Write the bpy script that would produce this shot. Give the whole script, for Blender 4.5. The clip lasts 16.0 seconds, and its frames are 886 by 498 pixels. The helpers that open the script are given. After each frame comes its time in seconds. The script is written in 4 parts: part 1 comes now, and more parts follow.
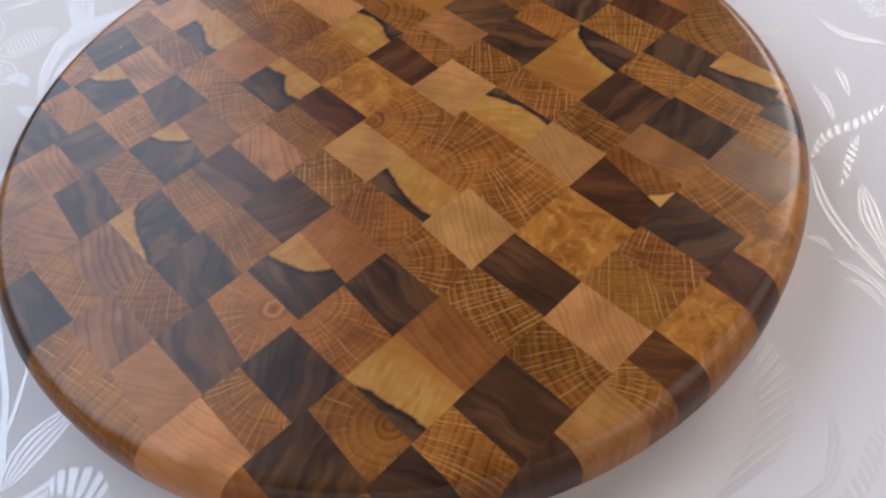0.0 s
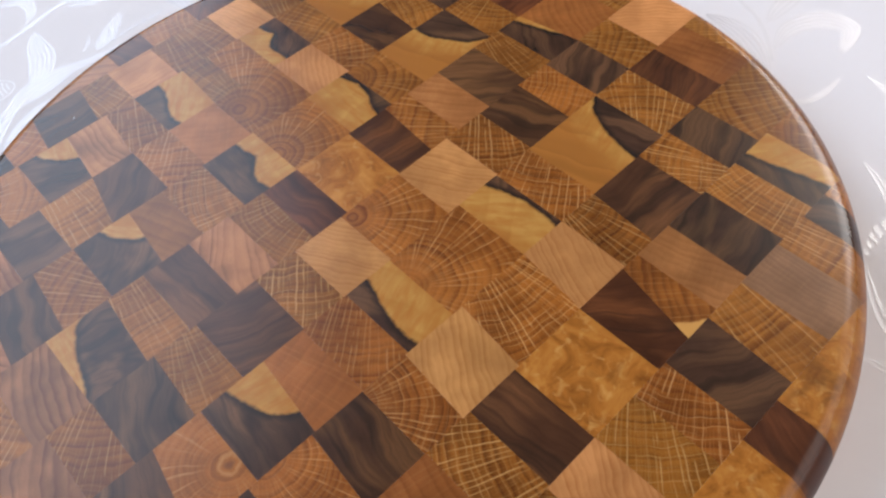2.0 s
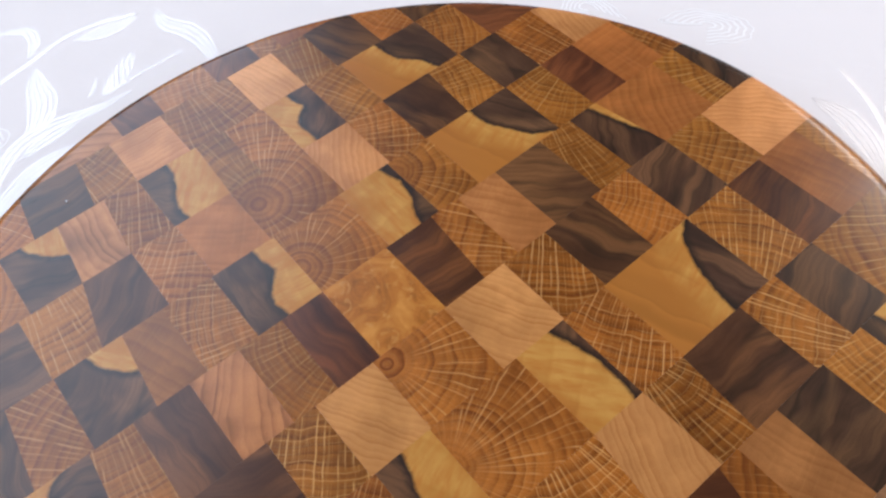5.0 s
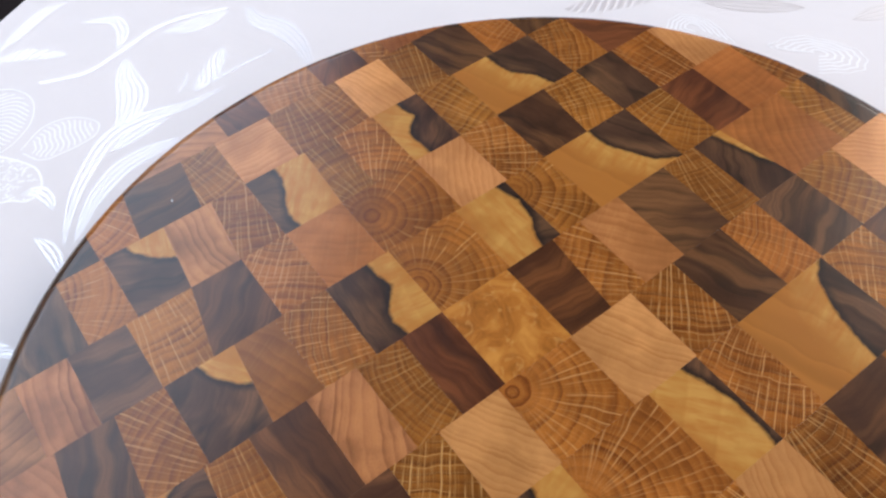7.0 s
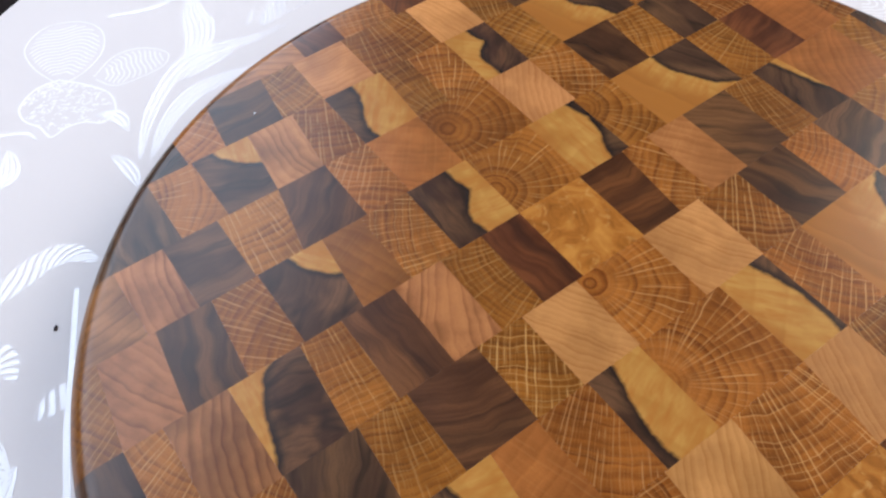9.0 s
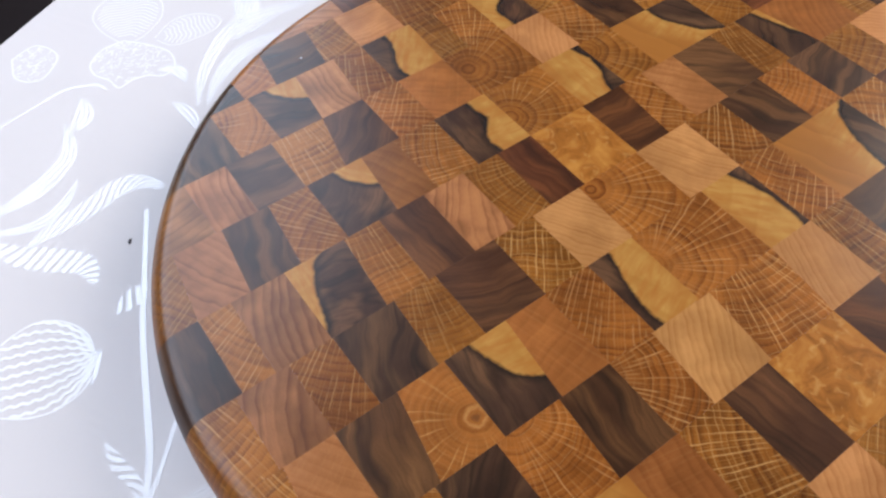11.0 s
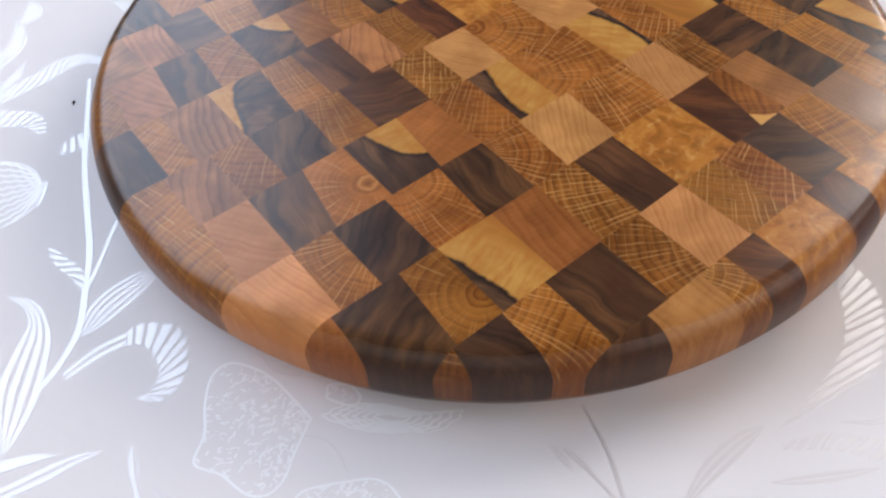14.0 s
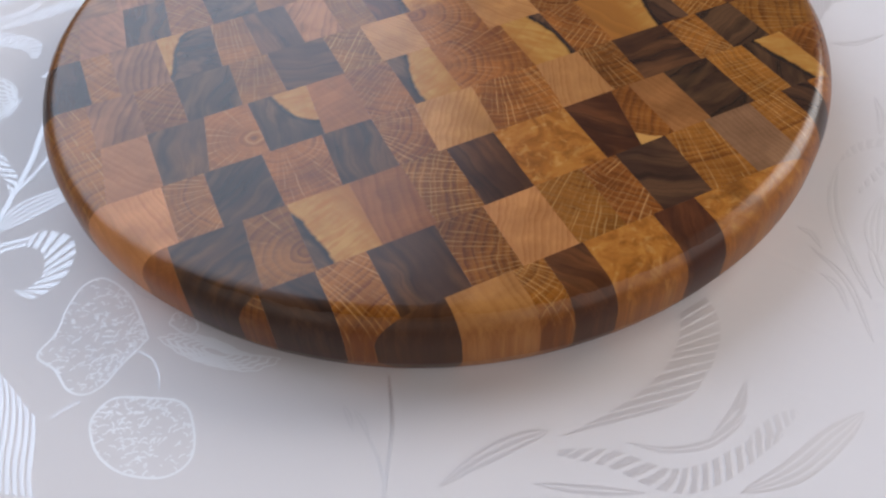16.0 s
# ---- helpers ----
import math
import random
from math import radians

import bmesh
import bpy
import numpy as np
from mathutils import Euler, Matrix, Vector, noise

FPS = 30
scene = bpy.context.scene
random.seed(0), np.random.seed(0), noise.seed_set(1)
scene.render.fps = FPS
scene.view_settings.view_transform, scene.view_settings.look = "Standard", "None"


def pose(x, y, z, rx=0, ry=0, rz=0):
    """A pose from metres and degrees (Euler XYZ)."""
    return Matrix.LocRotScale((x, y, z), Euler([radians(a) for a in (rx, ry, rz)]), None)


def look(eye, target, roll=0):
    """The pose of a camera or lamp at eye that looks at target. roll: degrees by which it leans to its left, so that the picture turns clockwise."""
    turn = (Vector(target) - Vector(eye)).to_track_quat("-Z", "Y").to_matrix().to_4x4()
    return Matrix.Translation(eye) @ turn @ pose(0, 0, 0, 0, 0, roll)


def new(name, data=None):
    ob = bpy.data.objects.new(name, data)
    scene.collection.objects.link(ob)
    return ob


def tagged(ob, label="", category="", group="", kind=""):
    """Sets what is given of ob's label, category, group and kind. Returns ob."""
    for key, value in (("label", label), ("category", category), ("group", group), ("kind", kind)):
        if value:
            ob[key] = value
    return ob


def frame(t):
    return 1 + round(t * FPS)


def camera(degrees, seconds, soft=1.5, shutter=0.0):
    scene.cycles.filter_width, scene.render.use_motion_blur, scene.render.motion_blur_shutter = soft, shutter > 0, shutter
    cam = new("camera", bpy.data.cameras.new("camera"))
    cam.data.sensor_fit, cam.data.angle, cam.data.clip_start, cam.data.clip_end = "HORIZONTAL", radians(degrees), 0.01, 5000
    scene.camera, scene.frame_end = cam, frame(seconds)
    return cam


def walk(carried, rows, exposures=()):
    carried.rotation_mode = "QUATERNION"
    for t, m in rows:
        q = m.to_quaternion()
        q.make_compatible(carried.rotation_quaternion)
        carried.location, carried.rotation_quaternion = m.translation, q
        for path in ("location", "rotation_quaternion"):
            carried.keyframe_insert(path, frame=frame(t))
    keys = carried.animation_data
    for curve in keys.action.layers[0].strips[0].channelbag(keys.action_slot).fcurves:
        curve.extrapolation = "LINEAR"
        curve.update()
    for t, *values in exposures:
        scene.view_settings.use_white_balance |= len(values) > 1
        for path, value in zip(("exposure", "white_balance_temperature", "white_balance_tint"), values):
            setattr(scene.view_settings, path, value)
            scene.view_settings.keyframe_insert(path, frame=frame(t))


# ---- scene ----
cam = camera(56.16, 16.0, soft=2.4)
PATH = [
    (0, (0.04035, -0.30874, 1.06797), (-0.00610, 0.30789, 0.28209), -8.33),
    (0.5, (0.04996, -0.29112, 1.06104), (-0.00463, 0.32428, 0.27472), -9.22),
    (1, (0.05580, -0.27045, 1.05808), (-0.00494, 0.33569, 0.26505), -9.59),
    (1.5, (0.05527, -0.25000, 1.05716), (-0.01172, 0.35624, 0.26470), -10.16),
    (2, (0.05284, -0.22938, 1.05799), (-0.01453, 0.36983, 0.26024), -9.96),
    (2.5, (0.05400, -0.21239, 1.05467), (-0.01847, 0.38146, 0.25336), -10.08),
    (3, (0.05450, -0.19700, 1.05034), (-0.02484, 0.38712, 0.24255), -10.55),
    (3.5, (0.04987, -0.18299, 1.04607), (-0.03369, 0.39456, 0.23401), -10.60),
    (4, (0.04870, -0.16537, 1.04612), (-0.04355, 0.40913, 0.23284), -10.81),
    (4.2, (0.04905, -0.15837, 1.04676), (-0.04595, 0.41215, 0.23099), -10.83),
    (6.5, (0.00723, -0.12606, 1.04898), (-0.09347, 0.43857, 0.22980), -7.18),
    (7, (-0.00307, -0.12821, 1.04886), (-0.10790, 0.43817, 0.23141), -7.00),
    (7.5, (-0.01078, -0.13089, 1.04931), (-0.11323, 0.43600, 0.23191), -6.52),
    (8, (-0.01796, -0.14148, 1.04748), (-0.11576, 0.42939, 0.23228), -5.55),
    (8.5, (-0.02841, -0.15807, 1.04483), (-0.12490, 0.41664, 0.23218), -5.08),
    (9, (-0.03231, -0.17250, 1.04211), (-0.12849, 0.39997, 0.22784), -5.03),
    (11.3, (-0.02619, -0.25289, 1.06135), (-0.14204, 0.34172, 0.26572), -6.14),
    (11.5, (-0.02343, -0.26348, 1.06267), (-0.13769, 0.33738, 0.27153), -6.02),
    (12, (-0.01504, -0.28960, 1.06389), (-0.12092, 0.32085, 0.27894), -5.92),
    (12.5, (-0.00967, -0.30569, 1.06241), (-0.10845, 0.31289, 0.28292), -5.82),
    (13, (-0.00721, -0.32243, 1.05664), (-0.09593, 0.30128, 0.28004), -5.05),
    (13.5, (-0.00127, -0.33997, 1.04613), (-0.08066, 0.29443, 0.27721), -4.47),
    (14, (0.00936, -0.35257, 1.03433), (-0.06439, 0.28485, 0.26735), -4.30),
    (14.5, (0.02720, -0.35617, 1.03096), (-0.05318, 0.28661, 0.26914), -3.73),
    (15, (0.05121, -0.35421, 1.03234), (-0.06151, 0.28189, 0.26900), -4.12),
    (15.5, (0.08354, -0.35002, 1.03931), (-0.08050, 0.27348, 0.27489), -3.58),
    (16, (0.12480, -0.35418, 1.03147), (-0.09825, 0.26395, 0.27770), -4.02),
]
EXPOSURES = [(0.0, -0.40), (0.5, -0.32), (1.5, -0.17), (3.5, -0.01), (7.0, 0.01), (12.5, 0.04), (14.5, -0.10), (16.0, -0.40)]
walk(cam, [(t, look(eye, target, roll)) for t, eye, target, roll in PATH], EXPOSURES)

# ---- world and light ----
TURN = -21.8                      # the room and the table stand turned against the camera's first view
ROOM = pose(0, 0, 0, 0, 0, TURN)
TABLE_TOP = 0.75
BOARD_TOP = 0.7889
RADIUS = 0.1976

world = bpy.data.worlds.new("daylight")
scene.world = world
world.use_nodes = True
sky = world.node_tree.nodes.new("ShaderNodeTexSky")
sky.sky_type = "NISHITA"
sky.sun_disc = False
sky.sun_elevation, sky.sun_rotation = radians(40), radians(200)
backing = world.node_tree.nodes["Background"]
backing.inputs["Strength"].default_value = 0.10
world.node_tree.links.new(sky.outputs["Color"], backing.inputs["Color"])


def area_light(name, x, y, z, rx, rz, width, height, power, colour):
    lamp = bpy.data.lights.new(name, "AREA")
    lamp.shape, lamp.size, lamp.size_y = "RECTANGLE", width, height
    lamp.energy, lamp.color = power, colour
    ob = new(name, lamp)
    ob.matrix_world = ROOM @ pose(x, y, z, rx, 0, rz)
    return ob


# daylight in four unseen window openings, one in each wall; east and south are added fill
area_light("window_daylight", -2.06, 0.35, 3.05, 90, -90, 4.0, 2.90, 182, (0.66, 0.79, 1.0))
area_light("window_daylight", 1.45, 2.56, 2.54, 90, 180, 1.86, 2.06, 108, (1.0, 0.96, 0.93))
# added fill: no window is known on these two sides
area_light("window_daylight", 2.86, 0.05, 2.80, 90, 90, 4.0, 2.60, 62, (1.0, 0.93, 0.88))
area_light("window_daylight", 0.60, -2.56, 2.55, 90, 0, 4.0, 2.40, 13, (1.0, 0.94, 0.90))


# ---- materials ----
RAY = (0.56, 0.31, 0.095)            # the pale rays of oak


class Nodes:
    """Short calls to make and link the nodes of one material."""

    def __init__(self, name):
        self.mat = bpy.data.materials.new(name)
        self.mat.use_nodes = True
        self.tree = self.mat.node_tree
        self.bsdf = self.tree.nodes["Principled BSDF"]

    def add(self, kind, **inputs):
        node = self.tree.nodes.new("ShaderNode" + kind)
        for key, value in inputs.items():
            self.put(node.inputs[int(key[1:]) if key[0] == "i" and key[1:].isdigit() else key.replace("_", " ")], value)
        return node

    def put(self, socket, value):
        if isinstance(value, bpy.types.NodeSocket):
            self.tree.links.new(value, socket)
        else:
            socket.default_value = value

    def math(self, op, a, b=0.0, c=0.0):
        node = self.tree.nodes.new("ShaderNodeMath")
        node.operation = op
        for socket, value in zip(node.inputs, (a, b, c)):
            self.put(socket, value)
        return node.outputs[0]

    def mix(self, fac, a, b, blend="MIX"):
        node = self.tree.nodes.new("ShaderNodeMix")
        node.data_type, node.blend_type = "RGBA", blend
        self.put(node.inputs[0], fac)
        self.put(node.inputs[6], a)
        self.put(node.inputs[7], b)
        return node.outputs[2]

    def ramp(self, fac, *stops):
        node = self.tree.nodes.new("ShaderNodeValToRGB")
        self.put(node.inputs[0], fac)
        while len(node.color_ramp.elements) < len(stops):
            node.color_ramp.elements.new(0.5)
        for element, (place, value) in zip(node.color_ramp.elements, stops):
            element.position = place
            element.color = (*value, 1) if isinstance(value, tuple) else (value, value, value, 1)
        return node.outputs[0]

    def noise(self, vector, scale, detail=3.0, rough=0.55, distort=0.0):
        node = self.add("TexNoise", Scale=scale, Detail=detail, Roughness=rough, Distortion=distort)
        if vector is not None:
            self.put(node.inputs["Vector"], vector)
        return node.outputs["Fac"]

    def vec(self, x, y, z=0.0):
        node = self.tree.nodes.new("ShaderNodeCombineXYZ")
        for socket, value in zip(node.inputs, (x, y, z)):
            self.put(socket, value)
        return node.outputs[0]

    def uv(self, layer):
        node = self.tree.nodes.new("ShaderNodeUVMap")
        node.uv_map = layer
        parts = self.tree.nodes.new("ShaderNodeSeparateXYZ")
        self.put(parts.inputs[0], node.outputs[0])
        return node.outputs[0], parts.outputs[0], parts.outputs[1]

    def bump(self, height, strength, distance):
        node = self.add("Bump", Strength=strength, Distance=distance, Height=height)
        self.put(self.bsdf.inputs["Normal"], node.outputs[0])


def plain(name, colour, rough=0.6, metal=0.0, vary=0.06, scale=30.0):
    n = Nodes(name)
    place = n.add("TexCoord").outputs["Object"]
    grain = n.noise(place, scale, 4)
    n.put(n.bsdf.inputs["Base Color"], n.mix(grain, (*[c * (1 - vary) for c in colour], 1), (*[min(1, c * (1 + vary)) for c in colour], 1)))
    n.put(n.bsdf.inputs["Roughness"], n.math("MULTIPLY_ADD", grain, 0.12, rough - 0.06))
    n.bsdf.inputs["Metallic"].default_value = metal
    return n.mat


def lines(n, along, across, width, own, half, run, seed):
    """Thin broken lines: one in each step along, at its own place and strength, half as wide as given in metres, broken over about one run across."""
    cell = n.math("FLOOR", along)
    hash_of = n.tree.nodes.new("ShaderNodeTexWhiteNoise")
    hash_of.noise_dimensions = "1D"
    n.put(hash_of.inputs["W"], n.math("ADD", n.math("MULTIPLY_ADD", own, 57.0, seed), cell))
    lot = n.add("SeparateXYZ", Vector=hash_of.outputs["Color"])
    centre = n.math("MULTIPLY_ADD", lot.outputs[0], 0.6, 0.2)
    off = n.math("MULTIPLY", n.math("ABSOLUTE", n.math("SUBTRACT", n.math("SUBTRACT", along, cell), centre)), width)
    line = n.add("MapRange", Value=off, i1=half * 0.5, i2=half * 1.5, i3=1.0, i4=0.0).outputs[0]
    broken = n.noise(n.vec(n.math("MULTIPLY", cell, 5.7), n.math("DIVIDE", across, run), n.math("MULTIPLY", own, 19)), 1.0, 1, 0.5)
    strong = n.math("MULTIPLY_ADD", lot.outputs[1], 0.75, 0.25)
    return n.math("MULTIPLY", n.math("MULTIPLY", line, strong), n.ramp(broken, (0.36, 0.0), (0.52, 1.0)))


def shaded_fibres(n, colour, late):
    """Long fibres down the turned flank, where the blocks show no end grain; their darker tone also paints in the
    flank's shade.
    """
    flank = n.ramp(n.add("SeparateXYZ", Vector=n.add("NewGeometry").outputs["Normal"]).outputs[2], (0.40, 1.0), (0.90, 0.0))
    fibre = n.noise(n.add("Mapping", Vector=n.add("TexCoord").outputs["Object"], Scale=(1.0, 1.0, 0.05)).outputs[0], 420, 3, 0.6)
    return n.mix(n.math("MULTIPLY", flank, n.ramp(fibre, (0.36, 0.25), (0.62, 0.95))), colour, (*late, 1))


def end_grain(n, early, late, spacing, contrast, rays=0.0, grid=0.0, sharp=1.6, streaks=0.0, step=0.0026):
    """The colour of a block: on its end rings round its pith, pale rays out from it and arcs across them, dark veins
    and pores; long fibres down its flank, darkened for shade.
    """
    _, x, y = n.uv("ring")
    place = n.vec(x, y)
    own = n.add("ObjectInfo").outputs["Random"]
    sway = n.math("MULTIPLY", n.math("SUBTRACT", n.noise(n.vec(x, y, own), 60, 2), 0.5), 0.0055)
    r = n.math("ADD", n.math("SQRT", n.math("ADD", n.math("MULTIPLY", x, x), n.math("MULTIPLY", y, y))), sway)
    angle = n.math("ARCTAN2", y, x)
    drift = n.math("MULTIPLY", n.noise(n.vec(r, own), 80, 1), spacing * 2.2)
    phase = n.math("DIVIDE", n.math("ADD", r, drift), spacing)
    year = n.math("FLOOR", phase)
    part_of_year = n.math("SUBTRACT", phase, year)
    tone_of = n.tree.nodes.new("ShaderNodeTexWhiteNoise")
    tone_of.noise_dimensions = "1D"
    n.put(tone_of.inputs["W"], n.math("MULTIPLY_ADD", own, 31.0, year))
    rise = n.math("POWER", part_of_year, sharp)
    fall = n.ramp(part_of_year, (0.86, 1.0), (1.0, 0.0))
    soft = n.noise(n.vec(n.math("MULTIPLY", r, 1.6 / spacing), n.math("MULTIPLY", angle, 5), n.math("MULTIPLY", own, 9)), 1.0, 3, 0.6)
    band = n.math("MULTIPLY", n.math("MULTIPLY", rise, fall), n.math("MULTIPLY_ADD", tone_of.outputs["Value"], 0.7, 0.3))
    ring = n.math("MULTIPLY_ADD", band, 0.75, n.math("MULTIPLY", soft, 0.5))
    colour = n.mix(n.math("MULTIPLY", ring, contrast), (*early, 1), (*late, 1))
    patch = n.noise(n.vec(x, y, n.math("MULTIPLY", own, 7)), 42, 3, 0.6)
    colour = n.mix(n.ramp(patch, (0.40, 0.0), (0.70, 0.6)), colour, (*[c * 0.62 for c in late], 1))
    colour = n.mix(n.ramp(patch, (0.22, 0.34), (0.48, 0.0)), colour, (*[min(1, c * 1.25) for c in early], 1))
    if streaks:
        wave = n.math("MULTIPLY", n.math("SUBTRACT", n.noise(n.vec(x, y, n.math("MULTIPLY", own, 5)), 38, 2, 0.5), 0.5), 0.012)
        bent = n.math("ADD", r, wave)
        cloud = n.noise(n.vec(n.math("MULTIPLY", bent, 85), n.math("MULTIPLY", angle, 4), n.math("MULTIPLY", own, 41)), 1.0, 2, 0.5)
        colour = n.mix(n.ramp(cloud, (0.47, 0.0), (0.60, 0.85)), colour, (early[0] * 1.60, early[1] * 1.62, early[2] * 1.40, 1))
        fine = n.noise(n.vec(n.math("MULTIPLY", bent, 900), n.math("MULTIPLY", angle, 9), own), 1.0, 2, 0.6)
        colour = n.mix(n.ramp(fine, (0.40, 0.0), (0.75, 0.5)), colour, (*[c * 0.8 for c in late], 1))
        vein = n.noise(n.vec(n.math("MULTIPLY", bent, 120), n.math("MULTIPLY", angle, 2.5), n.math("MULTIPLY", own, 23)), 1.0, 1, 0.5)
        colour = n.mix(n.math("MULTIPLY", n.ramp(vein, (0.0, 0.0), (0.53, 0.0), (0.60, 1.0), (0.68, 0.2)), streaks), colour, (0.014, 0.009, 0.006, 1))
    away = n.uv("pith")[1]
    spread = n.math("DIVIDE", r, away)
    bend = n.math("MULTIPLY", n.math("SUBTRACT", n.noise(place, 90, 1), 0.5), 0.0012)
    if rays:
        for size, half, share, seed in ((step, 0.00025, 1.0, 3.0), (step * 0.42, 0.00010, 0.38, 11.0)):
            along = n.math("DIVIDE", n.math("ADD", n.math("MULTIPLY", angle, away), bend), size)
            line = n.math("MULTIPLY", lines(n, along, r, n.math("MULTIPLY", spread, size), own, half, 0.010, seed), n.add("MapRange", Value=r, i1=0.006, i2=0.018).outputs[0])
            colour = n.mix(n.math("MULTIPLY", line, rays * share), colour, (*RAY, 1))
    if grid:
        line = lines(n, n.math("DIVIDE", n.math("ADD", r, bend), spacing * 0.8), n.math("MULTIPLY", angle, away), spacing * 0.8, own, 0.00017, 0.022, 29.0)
        colour = n.mix(n.math("MULTIPLY", line, grid), colour, (*RAY, 1))
    pores = n.noise(place, 2400, 2, 0.5)
    colour = n.mix(n.ramp(pores, (0.30, 0.4), (0.46, 0.0)), colour, (*[c * 0.55 for c in late], 1))
    colour = shaded_fibres(n, colour, late)
    shade = n.math("MULTIPLY_ADD", own, 0.34, 0.69)
    tone = n.tree.nodes.new("ShaderNodeHueSaturation")
    n.put(tone.inputs["Value"], shade)
    n.put(tone.inputs["Hue"], n.math("MULTIPLY_ADD", n.math("FRACT", n.math("MULTIPLY", own, 13.7)), 0.009, 0.4890))
    n.put(tone.inputs["Color"], colour)
    return tone.outputs[0], ring, pores, own


def oiled(n, colour, ring, pores):
    """An oiled and buffed finish, glossy on the flat top and duller down the turned edge."""
    n.put(n.bsdf.inputs["Base Color"], colour)
    smear = n.noise(n.add("TexCoord").outputs["Object"], 45, 4, 0.6)
    up = n.add("SeparateXYZ", Vector=n.add("NewGeometry").outputs["Normal"]).outputs[2]
    edge = n.ramp(up, (0.50, 1.0), (0.94, 0.0))
    n.put(n.bsdf.inputs["Roughness"], n.math("ADD", n.math("MULTIPLY_ADD", smear, 0.12, 0.19), n.math("MULTIPLY", edge, 0.14)))
    n.bsdf.inputs["IOR"].default_value = 1.45
    n.put(n.bsdf.inputs["Specular IOR Level"], n.math("MULTIPLY_ADD", edge, -0.16, 0.42))
    n.bump(n.math("MULTIPLY_ADD", ring, 0.5, n.math("MULTIPLY", pores, 0.5)), 0.12, 0.0002)
    return n.mat


def wood(name, *look_of):
    n = Nodes(name)
    colour, ring, pores, _ = end_grain(n, *look_of)
    return oiled(n, colour, ring, pores)


def knotted(name, *look_of):
    """Oak round a small knot, whose heart is dark and rimmed with pale wood."""
    n = Nodes(name)
    colour, ring, pores, _ = end_grain(n, *look_of)
    _, x, y = n.uv("ring")
    r = n.math("SQRT", n.math("ADD", n.math("MULTIPLY", x, x), n.math("MULTIPLY", y, y)))
    r = n.math("ADD", r, n.math("MULTIPLY", n.math("SUBTRACT", n.noise(n.vec(x, y), 260, 3), 0.5), 0.0045))
    colour = n.mix(n.ramp(n.math("MULTIPLY", r, 100), (0.0, 0.0), (0.26, 0.0), (0.38, 0.5), (0.52, 0.0)), colour, (0.50, 0.24, 0.07, 1))
    colour = n.mix(n.ramp(n.math("MULTIPLY", r, 100), (0.0, 0.8), (0.08, 0.7), (0.22, 0.0)), colour, (0.13, 0.045, 0.014, 1))
    return oiled(n, colour, ring, pores)


def sap_cornered(name, *look_of):
    """Oak with a pale corner of sapwood, inside the line that the layer 'split' is measured from."""
    n = Nodes(name)
    colour, ring, pores, own = end_grain(n, *look_of)
    _, x, y = n.uv("ring")
    rag = n.math("MULTIPLY", n.math("SUBTRACT", n.noise(n.vec(x, y, own), 400, 3, 0.55), 0.5), 0.0016)
    edge = n.math("MULTIPLY_ADD", n.math("ADD", n.uv("split")[1], rag), 100, 0.5)
    colour = n.mix(n.ramp(edge, (0.42, 0.9), (0.52, 0.0)), colour, (0.520, 0.255, 0.066, 1))
    return oiled(n, colour, ring, pores)


def two_tone(name, sap, sap_late, far_sap, heart, heart_late):
    """Heartwood that turns to sapwood across a black, uneven line; the layer 'split' holds how far a place lies from that line, in metres."""
    n = Nodes(name)
    dark, ring, pores, own = end_grain(n, heart, heart_late, 0.011, 0.8, 0, 0, 1.0, 0.55)
    _, x, y = n.uv("ring")
    light = n.mix(n.math("MULTIPLY", ring, 0.6), (*sap, 1), (*sap_late, 1))
    light = n.mix(n.ramp(n.noise(n.vec(x, y, own), 70, 4, 0.6), (0.42, 0.0), (0.68, 0.75)), light, (*sap_late, 1))
    grain = n.noise(n.vec(n.math("MULTIPLY", x, 70), n.math("MULTIPLY", y, 330), n.math("MULTIPLY", own, 17)), 1.0, 4, 0.6, 0.4)
    light = n.mix(n.ramp(grain, (0.40, 0.0), (0.66, 0.85)), light, (*far_sap, 1))
    far = n.uv("split")[1]
    rag = n.math("MULTIPLY", n.math("SUBTRACT", n.noise(n.vec(x, y, own), 320, 3, 0.55), 0.5), 0.0022)
    edge = n.math("MULTIPLY_ADD", n.math("ADD", far, rag), 50, 0.5)
    plain_sap = n.mix(n.math("MULTIPLY", ring, 0.7), (*far_sap, 1), (*[c * 0.62 for c in far_sap], 1))
    fade = n.math("ADD", far, n.math("MULTIPLY", n.math("SUBTRACT", n.noise(n.vec(x, y, own), 90, 3), 0.5), 0.012))
    light = n.mix(n.add("MapRange", Value=n.math("SUBTRACT", fade, n.uv("pith")[2]), i1=0.0, i2=0.010).outputs[0], light, plain_sap)
    line = n.ramp(edge, (0.0, 0.0), (0.33, 0.0), (0.44, 0.85), (0.48, 1.0))
    heartwood = n.mix(n.math("MULTIPLY", line, n.math("MULTIPLY_ADD", n.noise(n.vec(x, y), 60, 2), 0.8, 0.5)), dark, (0.014, 0.009, 0.007, 1))
    return oiled(n, n.mix(n.ramp(edge, (0.465, 0.0), (0.535, 1.0)), heartwood, light), ring, pores)


